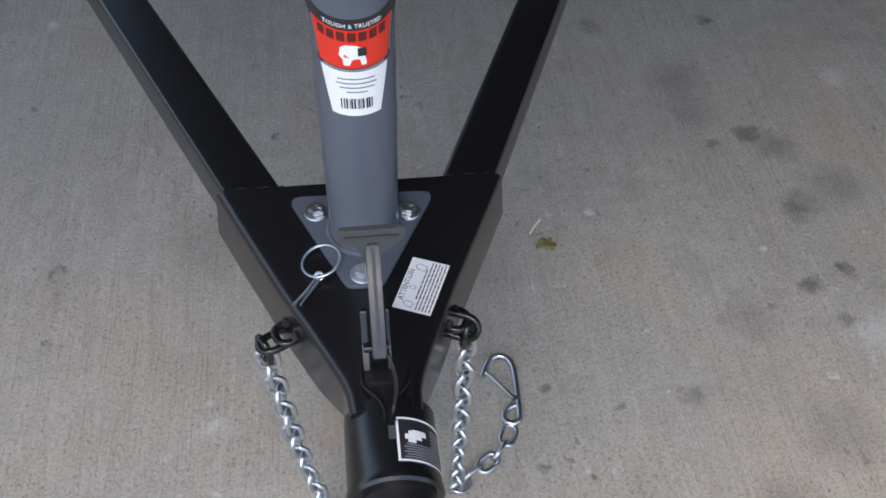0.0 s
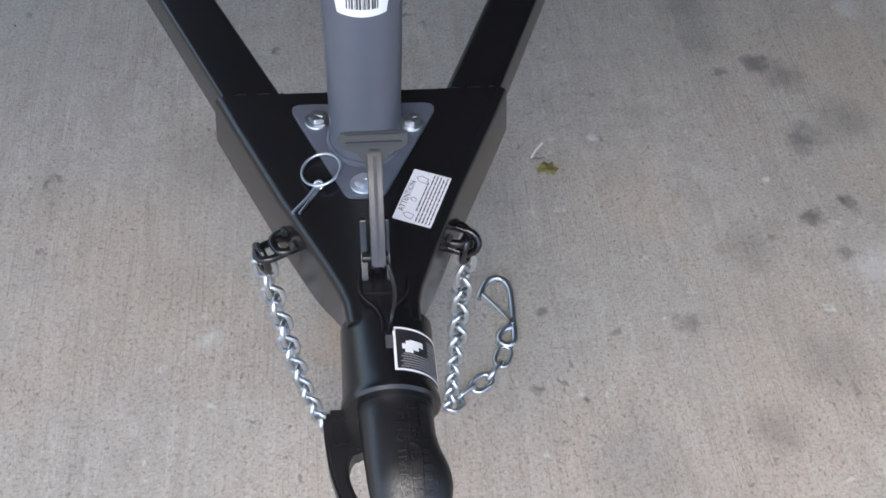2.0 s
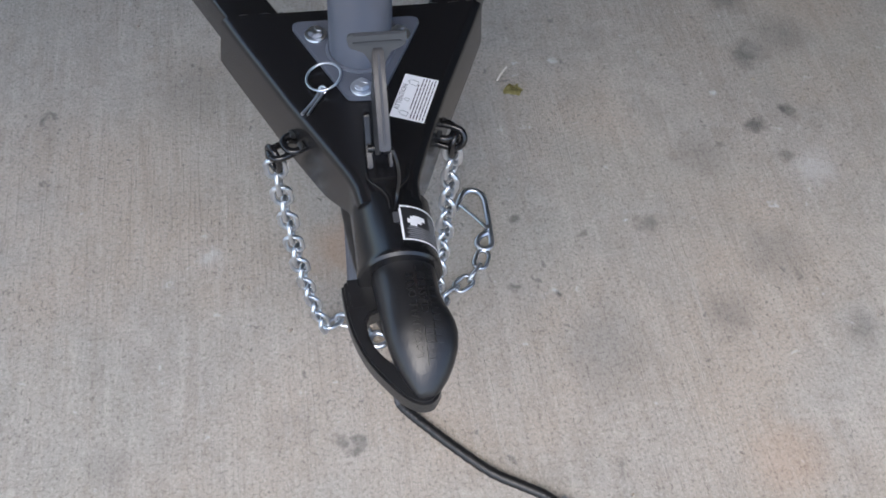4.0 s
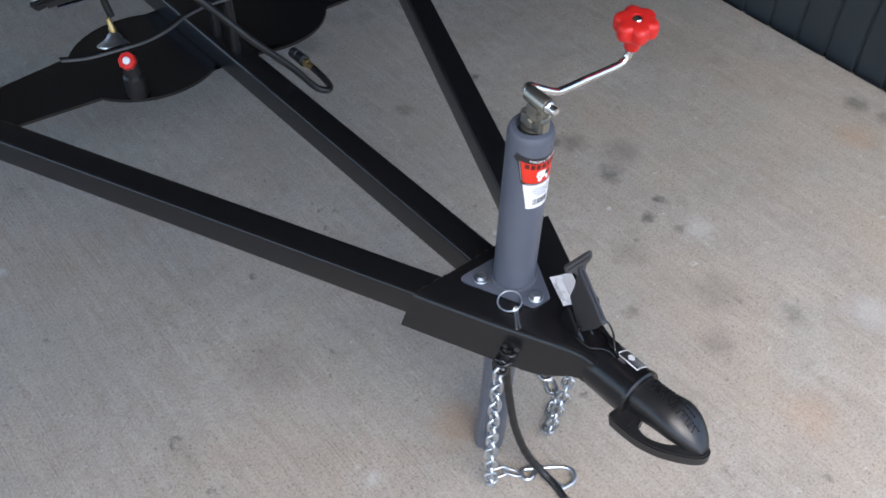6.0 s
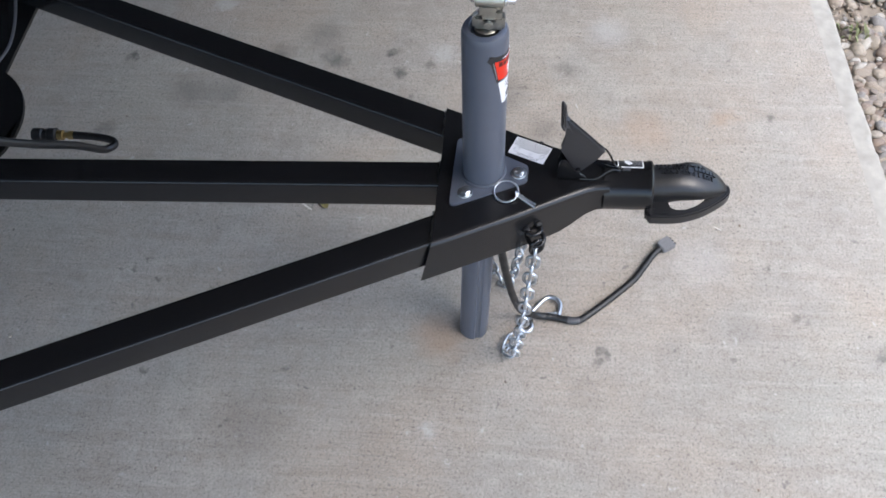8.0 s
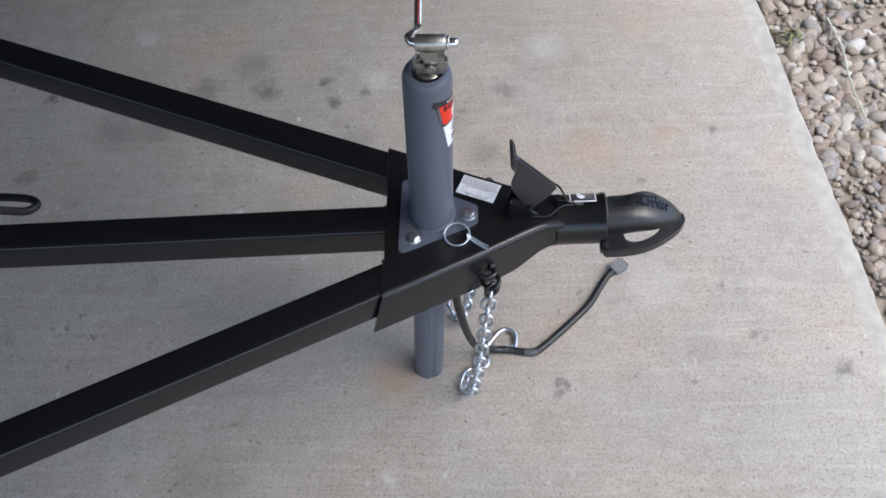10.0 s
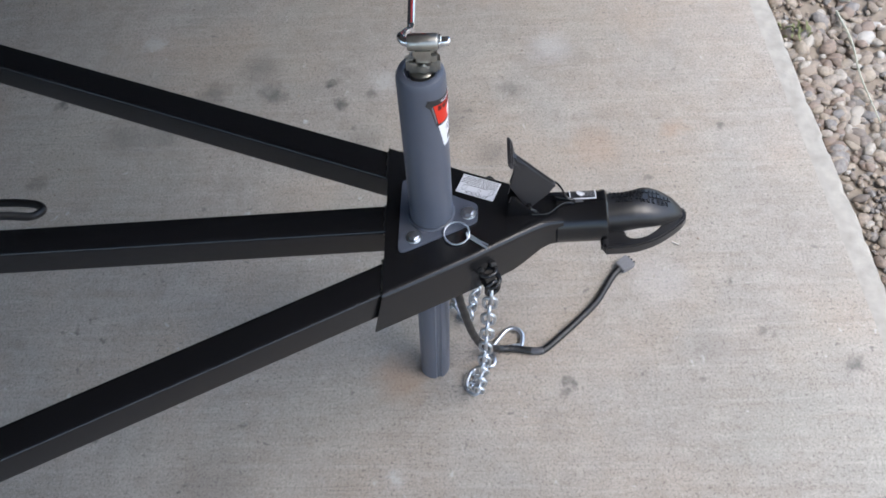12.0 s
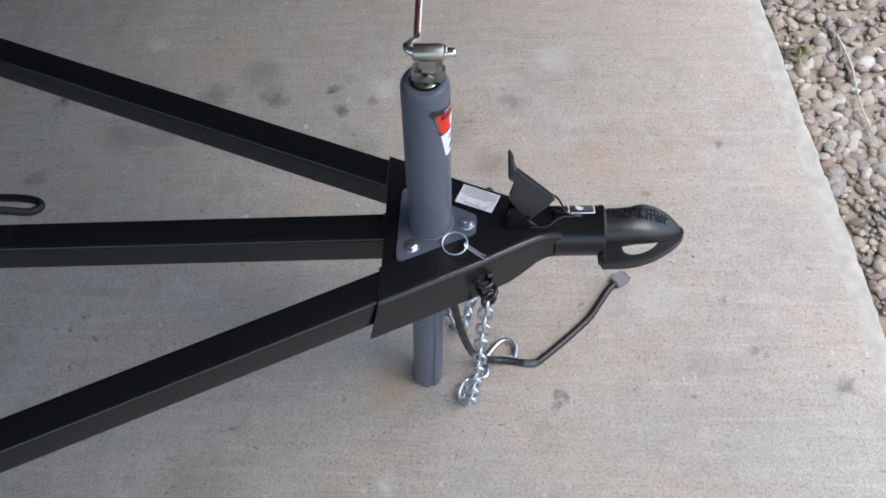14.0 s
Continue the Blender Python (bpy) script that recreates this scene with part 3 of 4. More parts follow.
def bracket():
    bm = bmesh.new()
    m = Matrix(((0, 0, 1, 0.003), (1, 0, 0, 0), (0, 1, 0, 0), (0, 0, 0, 1)))
    side = rounded([(-0.111, TOP - 0.001), (-0.112, 0.514), (-0.1175, 0.535), (-0.1245, 0.533), (-0.140, 0.509), (-0.162, TOP - 0.001)], 0.004, 3)
    prism(side, -0.0130, -0.0080, 0.0012, m, bm)
    prism(side, 0.0075, 0.0105, 0.0008, m, bm)
    block((0.026, 0.062, 0.003), (0.002, -0.138, TOP + 0.001), 0.001, None, bm)
    return bm


part("lever_bracket", bracket(), BLACK, coupler, "folded steel lever bracket")
part("pivot_pin", lathe([(0.0030, -0.0112), (0.0038, -0.0108), (0.0038, 0.0096), (0.0030, 0.010)], (0.002, -0.143, 0.508), (1, 0, 0), 16), BLACK, coupler)
part("spring_wire", sweep(spline([(-0.0115, -0.1460, 0.4965), (-0.0120, -0.1640, 0.4965), (-0.0100, -0.1730, 0.4970), (-0.0010, -0.1860, 0.5005), (0.0040, -0.1970, 0.5005), (0.0042, -0.2080, 0.4985)], 8), 0.0016, 8), BLACK, coupler, "thin black spring wire")
part("spring_wire", sweep(spline([(0.0080, -0.1740, 0.5455), (0.0115, -0.1820, 0.5400), (0.0140, -0.1900, 0.5240), (0.0120, -0.1970, 0.5060), (0.0095, -0.2030, 0.5005), (0.0085, -0.2100, 0.4985)], 8), 0.0016, 8), BLACK, coupler, "thin black spring wire")
part("spring_wire", sweep(spline([(0.0270, -0.1560, 0.4965), (0.0255, -0.1680, 0.4965), (0.0220, -0.1760, 0.4975), (0.0145, -0.1860, 0.5005), (0.0112, -0.1970, 0.5005), (0.0108, -0.2080, 0.4985)], 8), 0.0016, 8), BLACK, coupler, "thin black spring wire")

# decal round the collar
def collar_patch(a0, a1, y0, y1, lift, nx=10, bm=None):
    b = bm or rect(a0, y0, a1, y1, None, nx, 1)
    r = 0.0378 + lift
    moved(b, lambda c: (CX + r * math.sin(c.x), c.y, CZ + r * math.cos(c.x)))
    return thick(b, 0.0002)


decal = part("collar_label", collar_patch(0.10, 1.45, -0.2425, -0.2035, 0.0003), INK, coupler, "black rating label with a white border")
for a0, a1, y0, y1 in ((0.10, 0.155, -0.2425, -0.2035), (1.40, 1.45, -0.2425, -0.2035), (0.155, 1.40, -0.2052, -0.2035), (0.155, 1.40, -0.2425, -0.2408)):
    part("label_border", collar_patch(a0, a1, y0, y1, 0.0006), WHITE, decal)
for a0, a1, y0, y1 in ((0.28, 0.66, -0.2230, -0.2185), (0.44, 0.78, -0.2195, -0.2145), (0.34, 0.52, -0.2260, -0.2220), (0.36, 0.48, -0.2185, -0.2155)):
    part("label_emblem", collar_patch(a0, a1, y0, y1, 0.0006 + 0.0001 * a0), WHITE, decal)
for k in range(6):
    y0 = -0.2390 + 0.0022 * k
    part("printed_bar", collar_patch(0.24 + 0.05 * (k % 2), 1.30 - 0.09 * (k % 3), y0, y0 + 0.0009, 0.0006), INK_GREY, decal)
for k in range(5):
    y0 = -0.2255 + 0.0034 * k
    part("printed_bar", collar_patch(0.92, 1.34 - 0.06 * (k % 2), y0, y0 + 0.0013, 0.0006), INK_GREY, decal)

# caution label on the deck
LM = Matrix.Translation((0.0462, -0.0685, TOP)) @ pose(0, 0, 0, 0, 0, 67) @ Matrix.Diagonal((0.96, 1.13, 1.0, 1.0))


def flat_decal(bm, lift, depth=0.0002):
    moved(bm, lambda c: LM @ Vector((c.x, c.y, lift)))
    return thick(bm, depth)


caution = part("caution_label", flat_decal(rect(-0.0315, -0.0155, 0.0315, 0.0155), 0.0006), WHITE, coupler, "white paper caution label with printed text")
part("printed_word", flat_decal(moved(letters("ATTENTION", 0.0068), lambda c: (c.x - 0.002, c.y + 0.0118, 0)), 0.0009), INK, caution)
lr = random.Random(7)
for k in range(6):
    y0 = -0.0138 + 0.0027 * k
    x = -0.029 + (0.012 if k > 4 else 0.0)
    while x < 0.028 - (0.012 if k > 4 else 0.0):
        w = lr.uniform(0.003, 0.008)
        part("printed_bar", flat_decal(rect(x, y0, min(x + w, 0.0295), y0 + 0.0010), 0.0009), INK, caution)
        x += w + 0.0010
for cx, cy, r in ((-0.0235, 0.0045, 0.0045), (-0.004, 0.0060, 0.0028), (0.0215, 0.0055, 0.0052)):
    pts = [(cx + r * math.cos(a) * (1.2 if k % 2 else 0.7), cy + r * math.sin(a)) for k, a in enumerate((0.3, 1.4, 2.6, 3.9, 5.2))]
    for (ax, ay), (bx, by) in zip(pts, pts[1:] + pts[:1]):
        d = Vector((bx - ax, by - ay, 0))
        w = Vector((-d.y, d.x, 0)).normalized() * 0.00028
        b = bmesh.new()
        b.faces.new([b.verts.new(p) for p in (Vector((ax, ay, 0)) + w, Vector((ax, ay, 0)) - w, Vector((bx, by, 0)) - w, Vector((bx, by, 0)) + w)])
        part("printed_stroke", flat_decal(b, 0.0009), INK_GREY, caution)


# chain eyes on both flanges, with their black links
def stadium(length, width, m, steps=9):
    r = width / 2
    s = length / 2 - r
    pts = []
    for k in range(steps):
        a = -math.pi / 2 + math.pi * k / (steps - 1)
        pts.append(m @ Vector((s + r * math.cos(a), r * math.sin(a), 0)))
    for k in range(steps):
        a = math.pi / 2 + math.pi * k / (steps - 1)
        pts.append(m @ Vector((-s + r * math.cos(a), r * math.sin(a), 0)))
    return pts


for s in (-1, 1):
    o = Vector((s * 0.0725, -0.0765, 0.452))
    out = Vector((s * math.cos(radians(25)), -math.sin(radians(25)), 0))
    along = Vector((-out.y * s, out.x * s, 0))
    eye = [o - along * 0.010 - out * 0.006, o - along * 0.011 + out * 0.007, o - along * 0.006 + out * 0.014, o + along * 0.006 + out * 0.014, o + along * 0.011 + out * 0.007, o + along * 0.010 - out * 0.006]
    part("chain_eye", sweep(spline(eye, 6), 0.0038, 10), BLACK, coupler, "black welded chain eye")
    part("weld_bead", sweep([o - along * 0.014 + out * 0.001 + Vector((0, 0, 0.002)), o - along * 0.006 + out * 0.001 + Vector((0, 0, 0.004))], 0.0035, 8), WELD, coupler)
    part("weld_bead", sweep([o + along * 0.014 + out * 0.001, o + along * 0.006 + out * 0.001 + Vector((0, 0, 0.003))], 0.0035, 8), WELD, coupler)


# wavy crossmember plates behind: a lower one with two round lobes, an upper wavy strip
def plate_low():
    pts = []
    R, cy, cx = 0.160, 1.003, 0.130
    front, rear = 0.918, 1.095

    def arc(c, a0, a1, k=18):
        return [(c + R * math.cos(a0 + (a1 - a0) * i / k), cy + R * math.sin(a0 + (a1 - a0) * i / k)) for i in range(k + 1)]

    fa, ra = math.asin((front - cy) / R), math.asin((rear - cy) / R)
    mid = math.acos(cx / R)
    pts += [(-0.47, front + 0.025)]
    pts += arc(-cx, math.pi - fa, 2 * math.pi - mid * 0.9)
    pts += arc(cx, math.pi + mid * 0.9, 2 * math.pi + fa)
    pts += [(0.47, front), (0.52, rear)]
    pts += arc(cx, ra, math.pi - mid * 0.9)
    pts += arc(-cx, mid * 0.9, math.pi - ra)
    pts += [(-0.56, rear - 0.03)]
    return prism(pts, 0.4255, 0.4320, 0.0)


part("lobed_plate", plate_low(), BLACK, tongue, "black flat crossmember plate with two round lobes", sharp=30)


def wavy_plate(pts, z, width, drop=0.0):
    """A bent flat strip on edge-following points, its front edge along them."""
    path = spline([(x, y, z) for x, y in pts], 7)
    return loft([[p, p + Vector((0, width, drop)), p + Vector((0, width, drop - 0.003)), p + Vector((0, 0, -0.003))] for p in path]), [p + Vector((0, -0.001, -0.0012)) for p in path]


FRONT_WAVE = [(-0.343, 0.810), (-0.305, 0.789), (-0.255, 0.779), (-0.202, 0.772), (-0.150, 0.782), (-0.105, 0.802), (-0.055, 0.810), (-0.010, 0.806), (0.036, 0.808), (0.090, 0.798), (0.150, 0.786), (0.220, 0.800), (0.300, 0.830)]
REAR_WAVE = [(-0.305, 0.866), (-0.243, 0.856), (-0.193, 0.842), (-0.142, 0.841), (-0.105, 0.850), (-0.050, 0.872), (0.020, 0.880), (0.090, 0.868), (0.160, 0.876), (0.230, 0.900)]
strip_bm, strip_line = wavy_plate(FRONT_WAVE, 0.608, 0.012)
front_strip = part("wavy_strip", strip_bm, BLACK, tongue, "black bent strip over the tongue bars")
part("strip_edge", sweep(strip_line, 0.0026, 6), TAPE, front_strip, "thin grey line along the strip's front edge")
strip_bm, strip_line = wavy_plate(REAR_WAVE, 0.672, 0.026, 0.004)
rear_strip = part("wavy_strip", strip_bm, BLACK, tongue, "black bent strip behind the first")
part("strip_edge", sweep(strip_line, 0.0026, 6), TAPE, rear_strip, "thin grey line along the strip's front edge")
part("spacer_post", lathe([(0.009, 0.480), (0.009, 0.607)], (-0.012, 0.812, 0), sides=16), BLACK, tongue)
part("spacer_post", lathe([(0.009, 0.480), (0.009, 0.671)], (-0.012, 0.888, 0), sides=16), BLACK, tongue)

# ---- jack ----
jack = thing("trailer_jack", (0, 0, 0), "grey painted swivel-top trailer jack bolted upright through the coupler", "trailer jack")
R_TUBE, JY = 0.0316, 0.0015
part("outer_tube", lathe([(0.0245, 0.375), (R_TUBE, 0.376), (R_TUBE, 0.780), (R_TUBE - 0.0007, 0.7865), (R_TUBE - 0.0028, 0.7908), (R_TUBE - 0.006, 0.7928), (R_TUBE - 0.010, 0.7930), (0.0205, 0.7922), (0.0195, 0.789), (0.0190, 0.783), (0.004, 0.783)], (0, JY, 0), sides=64), GREY, jack, "grey painted tube", sharp=30)


def groove(a, h):
    d = min(abs((a - c + math.pi) % (2 * math.pi) - math.pi) for c in (math.radians(197), math.radians(17)))
    return 1.0 - 0.10 * max(0.0, 1 - (d / 0.17) ** 6)


part("inner_leg", moved(lathe([(0.023, 0.0), (0.0262, 0.0), (0.0272, 0.0015), (0.0272, 0.40), (0.022, 0.40)], (0, 0.004, 0), sides=72, bump=groove), lambda c: (c.x + 0.004 * (1 - c.z / 0.45), c.y + 0.014 * (1 - c.z / 0.45), c.z)), GREY, jack, "grey telescoping leg with pressed grooves", sharp=30)
tri_pl = rounded([(-0.0715, 0.0505), (0.071, 0.0470), (0.0125, -0.0675), (-0.0195, -0.0665)], 0.010, 5)
part("mounting_plate", prism(tri_pl, TOP, TOP + 0.0050, 0.0010), GREY, jack, "grey triangular mounting plate")
part("weld_bead", sweep([(0.0330 * math.cos(2 * math.pi * k / 48), JY + 0.0330 * math.sin(2 * math.pi * k / 48), TOP + 0.0060) for k in range(48)], 0.0026, 8, loop=True), GREY, jack)


def bolt_mesh(x, y, turn):
    bm = lathe([(0.0115, 0.0), (0.0118, 0.0008), (0.0112, 0.0020), (0.005, 0.0021)], (x, y, TOP + 0.005), sides=28)
    hexa = [(x + 0.0082 * math.cos(turn + k * math.pi / 3), y + 0.0082 * math.sin(turn + k * math.pi / 3)) for k in range(6)]
    prism(hexa, TOP + 0.0070, TOP + 0.0128, 0.0009, None, bm)
    for k in range(3):
        block((0.0012, 0.0042, 0.0005), None, 0, Matrix.Translation((x, y, TOP + 0.0130)) @ pose(0, 0, 0, 0, 0, math.degrees(turn) + 120 * k) @ Matrix.Translation((0, 0.0035, 0)), bm)
    return bm


for (x, y), tn in (((-0.0435, 0.0265), 0.2), ((0.0425, 0.0195), 0.75), ((-0.0045, -0.0535), 0.45)):
    part("bolt", bolt_mesh(x, y, tn), ZINC, jack, "zinc hex bolt with washer")

# head: yoke, cross sleeve, grease nipple
yoke = bmesh.new()
lathe([(0.0150, 0.783), (0.0155, 0.792), (0.0125, 0.794)], sides=32, bm=yoke)
block((0.019, 0.042, 0.024), (0, -0.003, 0.804), 0.004, None, yoke)
block((0.019, 0.026, 0.030), (0, -0.004, 0.820), 0.004, None, yoke)
for s in (-1, 1):
    block((0.0055, 0.008, 0.030), (s * 0.0062, -0.0165, 0.809), 0.0015, None, yoke)
part("yoke", yoke, STEEL, jack, "bare steel crank yoke")
bolt_head = [(0.0072 * math.cos(k * math.pi / 3), 0.0072 * math.sin(k * math.pi / 3)) for k in range(6)]
part("yoke_bolt", prism(bolt_head, 0.0, 0.0050, 0.0008, Matrix.Translation((-0.0095, -0.004, 0.805)) @ pose(0, 0, 0, 0, -90, 0)), STEEL, jack, "hex bolt head")
part("cross_sleeve", lathe([(0.006, -0.019), (0.0098, -0.018), (0.0104, -0.016), (0.0104, 0.016), (0.0095, 0.018), (0.006, 0.0185)], (0, -0.004, 0.838), (0, -1, 0), 32), STEEL, jack)
part("snap_ring", lathe([(0.0075, 0.0), (0.0085, 0.001), (0.0085, 0.003), (0.0075, 0.004)], (0, -0.0225, 0.838), (0, -1, 0), 24), CHROME, jack)
part("crank_shaft_end", lathe([(0.0058, 0.0), (0.0058, 0.008), (0.0048, 0.010), (0.001, 0.0102)], (0, -0.0265, 0.838), (0, -1, 0), 24), CHROME, jack)
part("grease_nipple", lathe([(0.0045, 0.0), (0.0045, 0.004), (0.0028, 0.005), (0.0028, 0.009), (0.0033, 0.0105), (0.0022, 0.012)], (0.009, -0.008, 0.802), (1, -0.1, 0.12), 12), STEEL, jack)
crank_pts = [(0, 0.012, 0.838), (0.002, 0.0185, 0.838), (0.009, 0.0220, 0.838), (0.020, 0.0205, 0.831), (0.033, 0.0155, 0.824), (0.046, 0.0130, 0.817), (0.060, 0.0125, 0.8130), (0.110, 0.0130, 0.8090), (0.160, 0.0130, 0.8050), (0.177, 0.0130, 0.807), (0.1850, 0.0120, 0.816), (0.1865, 0.0105, 0.832)]
part("crank_rod", sweep(spline(crank_pts, 7), 0.0056, 16), CHROME, jack, "bright bent crank rod", sharp=60)
KN = Matrix.Translation((0.1860, 0.0100, 0.828)) @ pose(0, 0, 0, 4, -6, 0)


def knob_mesh():
    sides, rings = 84, []
    for r, h, w in ((0.0085, 0.0, 0), (0.0105, 0.001, 0), (0.0115, 0.012, 0), (0.0125, 0.022, 0), (0.0225, 0.0265, 0.5), (0.0268, 0.0290, 0.9), (0.0280, 0.0325, 1), (0.0282, 0.0440, 1), (0.0272, 0.0480, 1), (0.0240, 0.0510, 0.9), (0.0165, 0.0520, 0.5), (0.0085, 0.0520, 0), (0.0080, 0.0500, 0), (0.003, 0.0495, 0)):
        rings.append([KN @ Vector((r * (1 + 0.12 * w * (abs(math.cos(3 * a)) * 2 - 1.2)) * math.cos(a), r * (1 + 0.12 * w * (abs(math.cos(3 * a)) * 2 - 1.2)) * math.sin(a), h)) for a in (2 * math.pi * k / sides for k in range(sides))])
    return loft(rings)


knob = part("crank_knob", knob_mesh(), RED, jack, "red plastic six-lobed knob", sharp=50)
part("knob_bolt", lathe([(0.0066, 0.0495), (0.0066, 0.0508), (0.0052, 0.0522), (0.0015, 0.0530)], sides=20), CHROME, knob).matrix_basis = KN


# shield label wrapped round the tube
def tube_decal(bm, lift, depth=0.0002, cx=-0.001):
    r = R_TUBE + lift
    moved(bm, lambda c: (r * math.sin((c.x + cx) / R_TUBE), JY - r * math.cos((c.x + cx) / R_TUBE), c.y))
    return thick(bm, depth)


def panel(left, right, z0, z1, nx=18, nz=6):
    """A panel whose two sides are given by functions of the height."""
    bm = bmesh.new()
    g = []
    for j in range(nz + 1):
        z = z0 + (z1 - z0) * j / nz
        g.append([bm.verts.new((left(j / nz) + (right(j / nz) - left(j / nz)) * i / nx, z, 0)) for i in range(nx + 1)])
    for j in range(nz):
        for i in range(nx):
            bm.faces.new((g[j][i], g[j][i + 1], g[j + 1][i + 1], g[j + 1][i]))
    return bm


def side_of(w0, w1, s):
    return lambda u: s * (w0 + (w1 - w0) * u)


Z0, Z1, Z2 = 0.670, 0.7135, 0.7595


def shield(low, high, w0, w1, bow):
    b = panel(side_of(w0, w1, -1), side_of(w0, w1, 1), low, high)
    return moved(b, lambda c: (c.x, c.y + bow * (((c.x / 0.04) ** 2)), 0))


label = part("shield_label", tube_decal(shield(Z1, Z2 + 0.001, 0.0305, 0.0415, 0.007), 0.0003), INK, jack, "red, black and white paper label")
part("label_red_field", tube_decal(shield(Z1 + 0.0035, Z2 - 0.0085, 0.0275, 0.0335, 0.007), 0.0006), LABEL_RED, label)
part("label_white_field", tube_decal(shield(Z0, Z1, 0.0195, 0.0275, 0.004), 0.0004), WHITE, label)
for s_ in (-1, 1):
    a0 = s_ * 1.12
    p0 = Vector((R_TUBE * 1.01 * math.sin(a0), JY - R_TUBE * 1.01 * math.cos(a0), 0))
    tg = Vector((math.cos(a0) * s_, math.sin(a0) * s_, 0))
    pb = bmesh.new()
    pb.faces.new([pb.verts.new(q) for q in (p0 + Vector((0, 0, Z2 - 0.012)), p0 + tg * 0.010 + Vector((0, 0, Z2 + 0.0010)), p0 + tg * 0.007 + Vector((0, 0, Z2 + 0.0055)), p0 + Vector((0, 0, Z2 + 0.0050)))])
    part("peeled_corner", thick(pb, 0.0003), INK, label)
bow = lambda c: (c.x, c.y + 0.007 * (c.x / 0.04) ** 2, 0)
part("printed_slogan", tube_decal(moved(moved(letters("TOUGH & TRUSTED", 0.0049), lambda c: (c.x, c.y + Z2 - 0.0045, 0)), bow), 0.0009), WHITE, label)
for k in range(7):
    x0 = -0.0272 + 0.0078 * k
    part("brand_block", tube_decal(moved(rect(x0, Z2 - 0.0178, x0 + 0.0060, Z2 - 0.0100, None, 2, 2), bow), 0.0009), DARK_RED, label)
emblem = [(-0.0075, 0.0), (-0.0080, 0.006), (-0.0105, 0.009), (-0.0095, 0.0165), (-0.006, 0.0185), (0.002, 0.0180), (0.0075, 0.0150), (0.0085, 0.007), (0.0095, 0.0005), (0.0055, 0.0), (0.0045, 0.006), (-0.0010, 0.0055), (-0.0030, 0.0)]
eb = bmesh.new()
eb.faces.new([eb.verts.new((x, yy + Z1 + 0.0065, 0)) for x, yy in rounded(emblem, 0.0015, 3)])
bmesh.ops.triangulate(eb, faces=eb.faces)
part("emblem", tube_decal(eb, 0.0009), WHITE, label, "plain white emblem shape")
part("emblem_shade", tube_decal(rect(0.003, Z1 + 0.0150, 0.0095, Z1 + 0.0225, None, 2, 2), 0.0010), INK, label)
for s in (-1, 1):
    part("printed_bar", tube_decal(moved(panel(side_of(0.0292 * s, 0.0345 * s, 1), side_of(0.0305 * s, 0.0358 * s, 1), Z1 + 0.006, Z2 - 0.010, 1, 4), bow), 0.0006), INK_GREY, label)
part("printed_bar", tube_decal(moved(rect(-0.024, Z1 + 0.0010, 0.024, Z1 + 0.0026, None, 10, 1), bow), 0.0009), INK_GREY, label)
for k, (a, c) in enumerate(((-0.013, 0.015), (-0.0145, 0.0165), (-0.012, 0.0145), (-0.007, 0.009))):
    part("printed_bar", tube_decal(rect(a, Z1 - 0.0075 - 0.0042 * k, c, Z1 - 0.0063 - 0.0042 * k, None, 6, 1), 0.0007), INK_GREY, label)
rng = random.Random(11)
x = -0.0115
while x < 0.0125:
    w = rng.choice((0.0005, 0.0009, 0.0014))
    part("barcode_line", tube_decal(rect(x, Z0 + 0.0075, x + w, Z0 + 0.0175), 0.0007), INK, label)
    x += w + rng.choice((0.0005, 0.0008, 0.0013))

# ring pin lying on the deck
pin = thing("ring_pin", (-0.041, -0.039, TOP), "zinc pull ring and split pin lying on the black deck", "ring pin")
ringpts = [(-0.041 + 0.0172 * math.cos(a), -0.036 + 0.0185 * math.sin(a), TOP + 0.0072 + 0.004 * math.cos(a)) for a in (2 * math.pi * k / 40 for k in range(40))]
part("pull_ring", sweep(ringpts, 0.0013, 10, loop=True), ZINC, pin)
part("split_pin", sweep(spline([(-0.0455, -0.0505, TOP + 0.006), (-0.048, -0.056, TOP + 0.0035), (-0.055, -0.066, TOP + 0.0022), (-0.066, -0.080, TOP + 0.002)], 6), 0.0017, 8), ZINC, pin)
part("split_pin_leg", sweep(spline([(-0.0425, -0.0515, TOP + 0.006), (-0.045, -0.058, TOP + 0.0038), (-0.053, -0.069, TOP + 0.0022), (-0.0605, -0.081, TOP + 0.002)], 6), 0.0014, 8), ZINC, pin)
part("pin_eye", sweep([(-0.0435 + 0.0035 * math.cos(a), -0.0525 + 0.002 * math.sin(a), TOP + 0.0055 + 0.003 * math.sin(a)) for a in (2 * math.pi * k / 16 for k in range(16))], 0.0012, 8, loop=True), ZINC, pin)

# ---- safety chains ----
PITCH = 0.0262
link_bm = sweep(stadium(PITCH + 0.0060, 0.0192, Matrix()), 0.0029, 8, loop=True)
link_me = bpy.data.meshes.new("link")
for f in link_bm.faces:
    f.smooth = True
bmesh.ops.recalc_face_normals(link_bm, faces=link_bm.faces)
link_bm.to_mesh(link_me)
link_bm.free()
link_me.materials.append(ZINC)


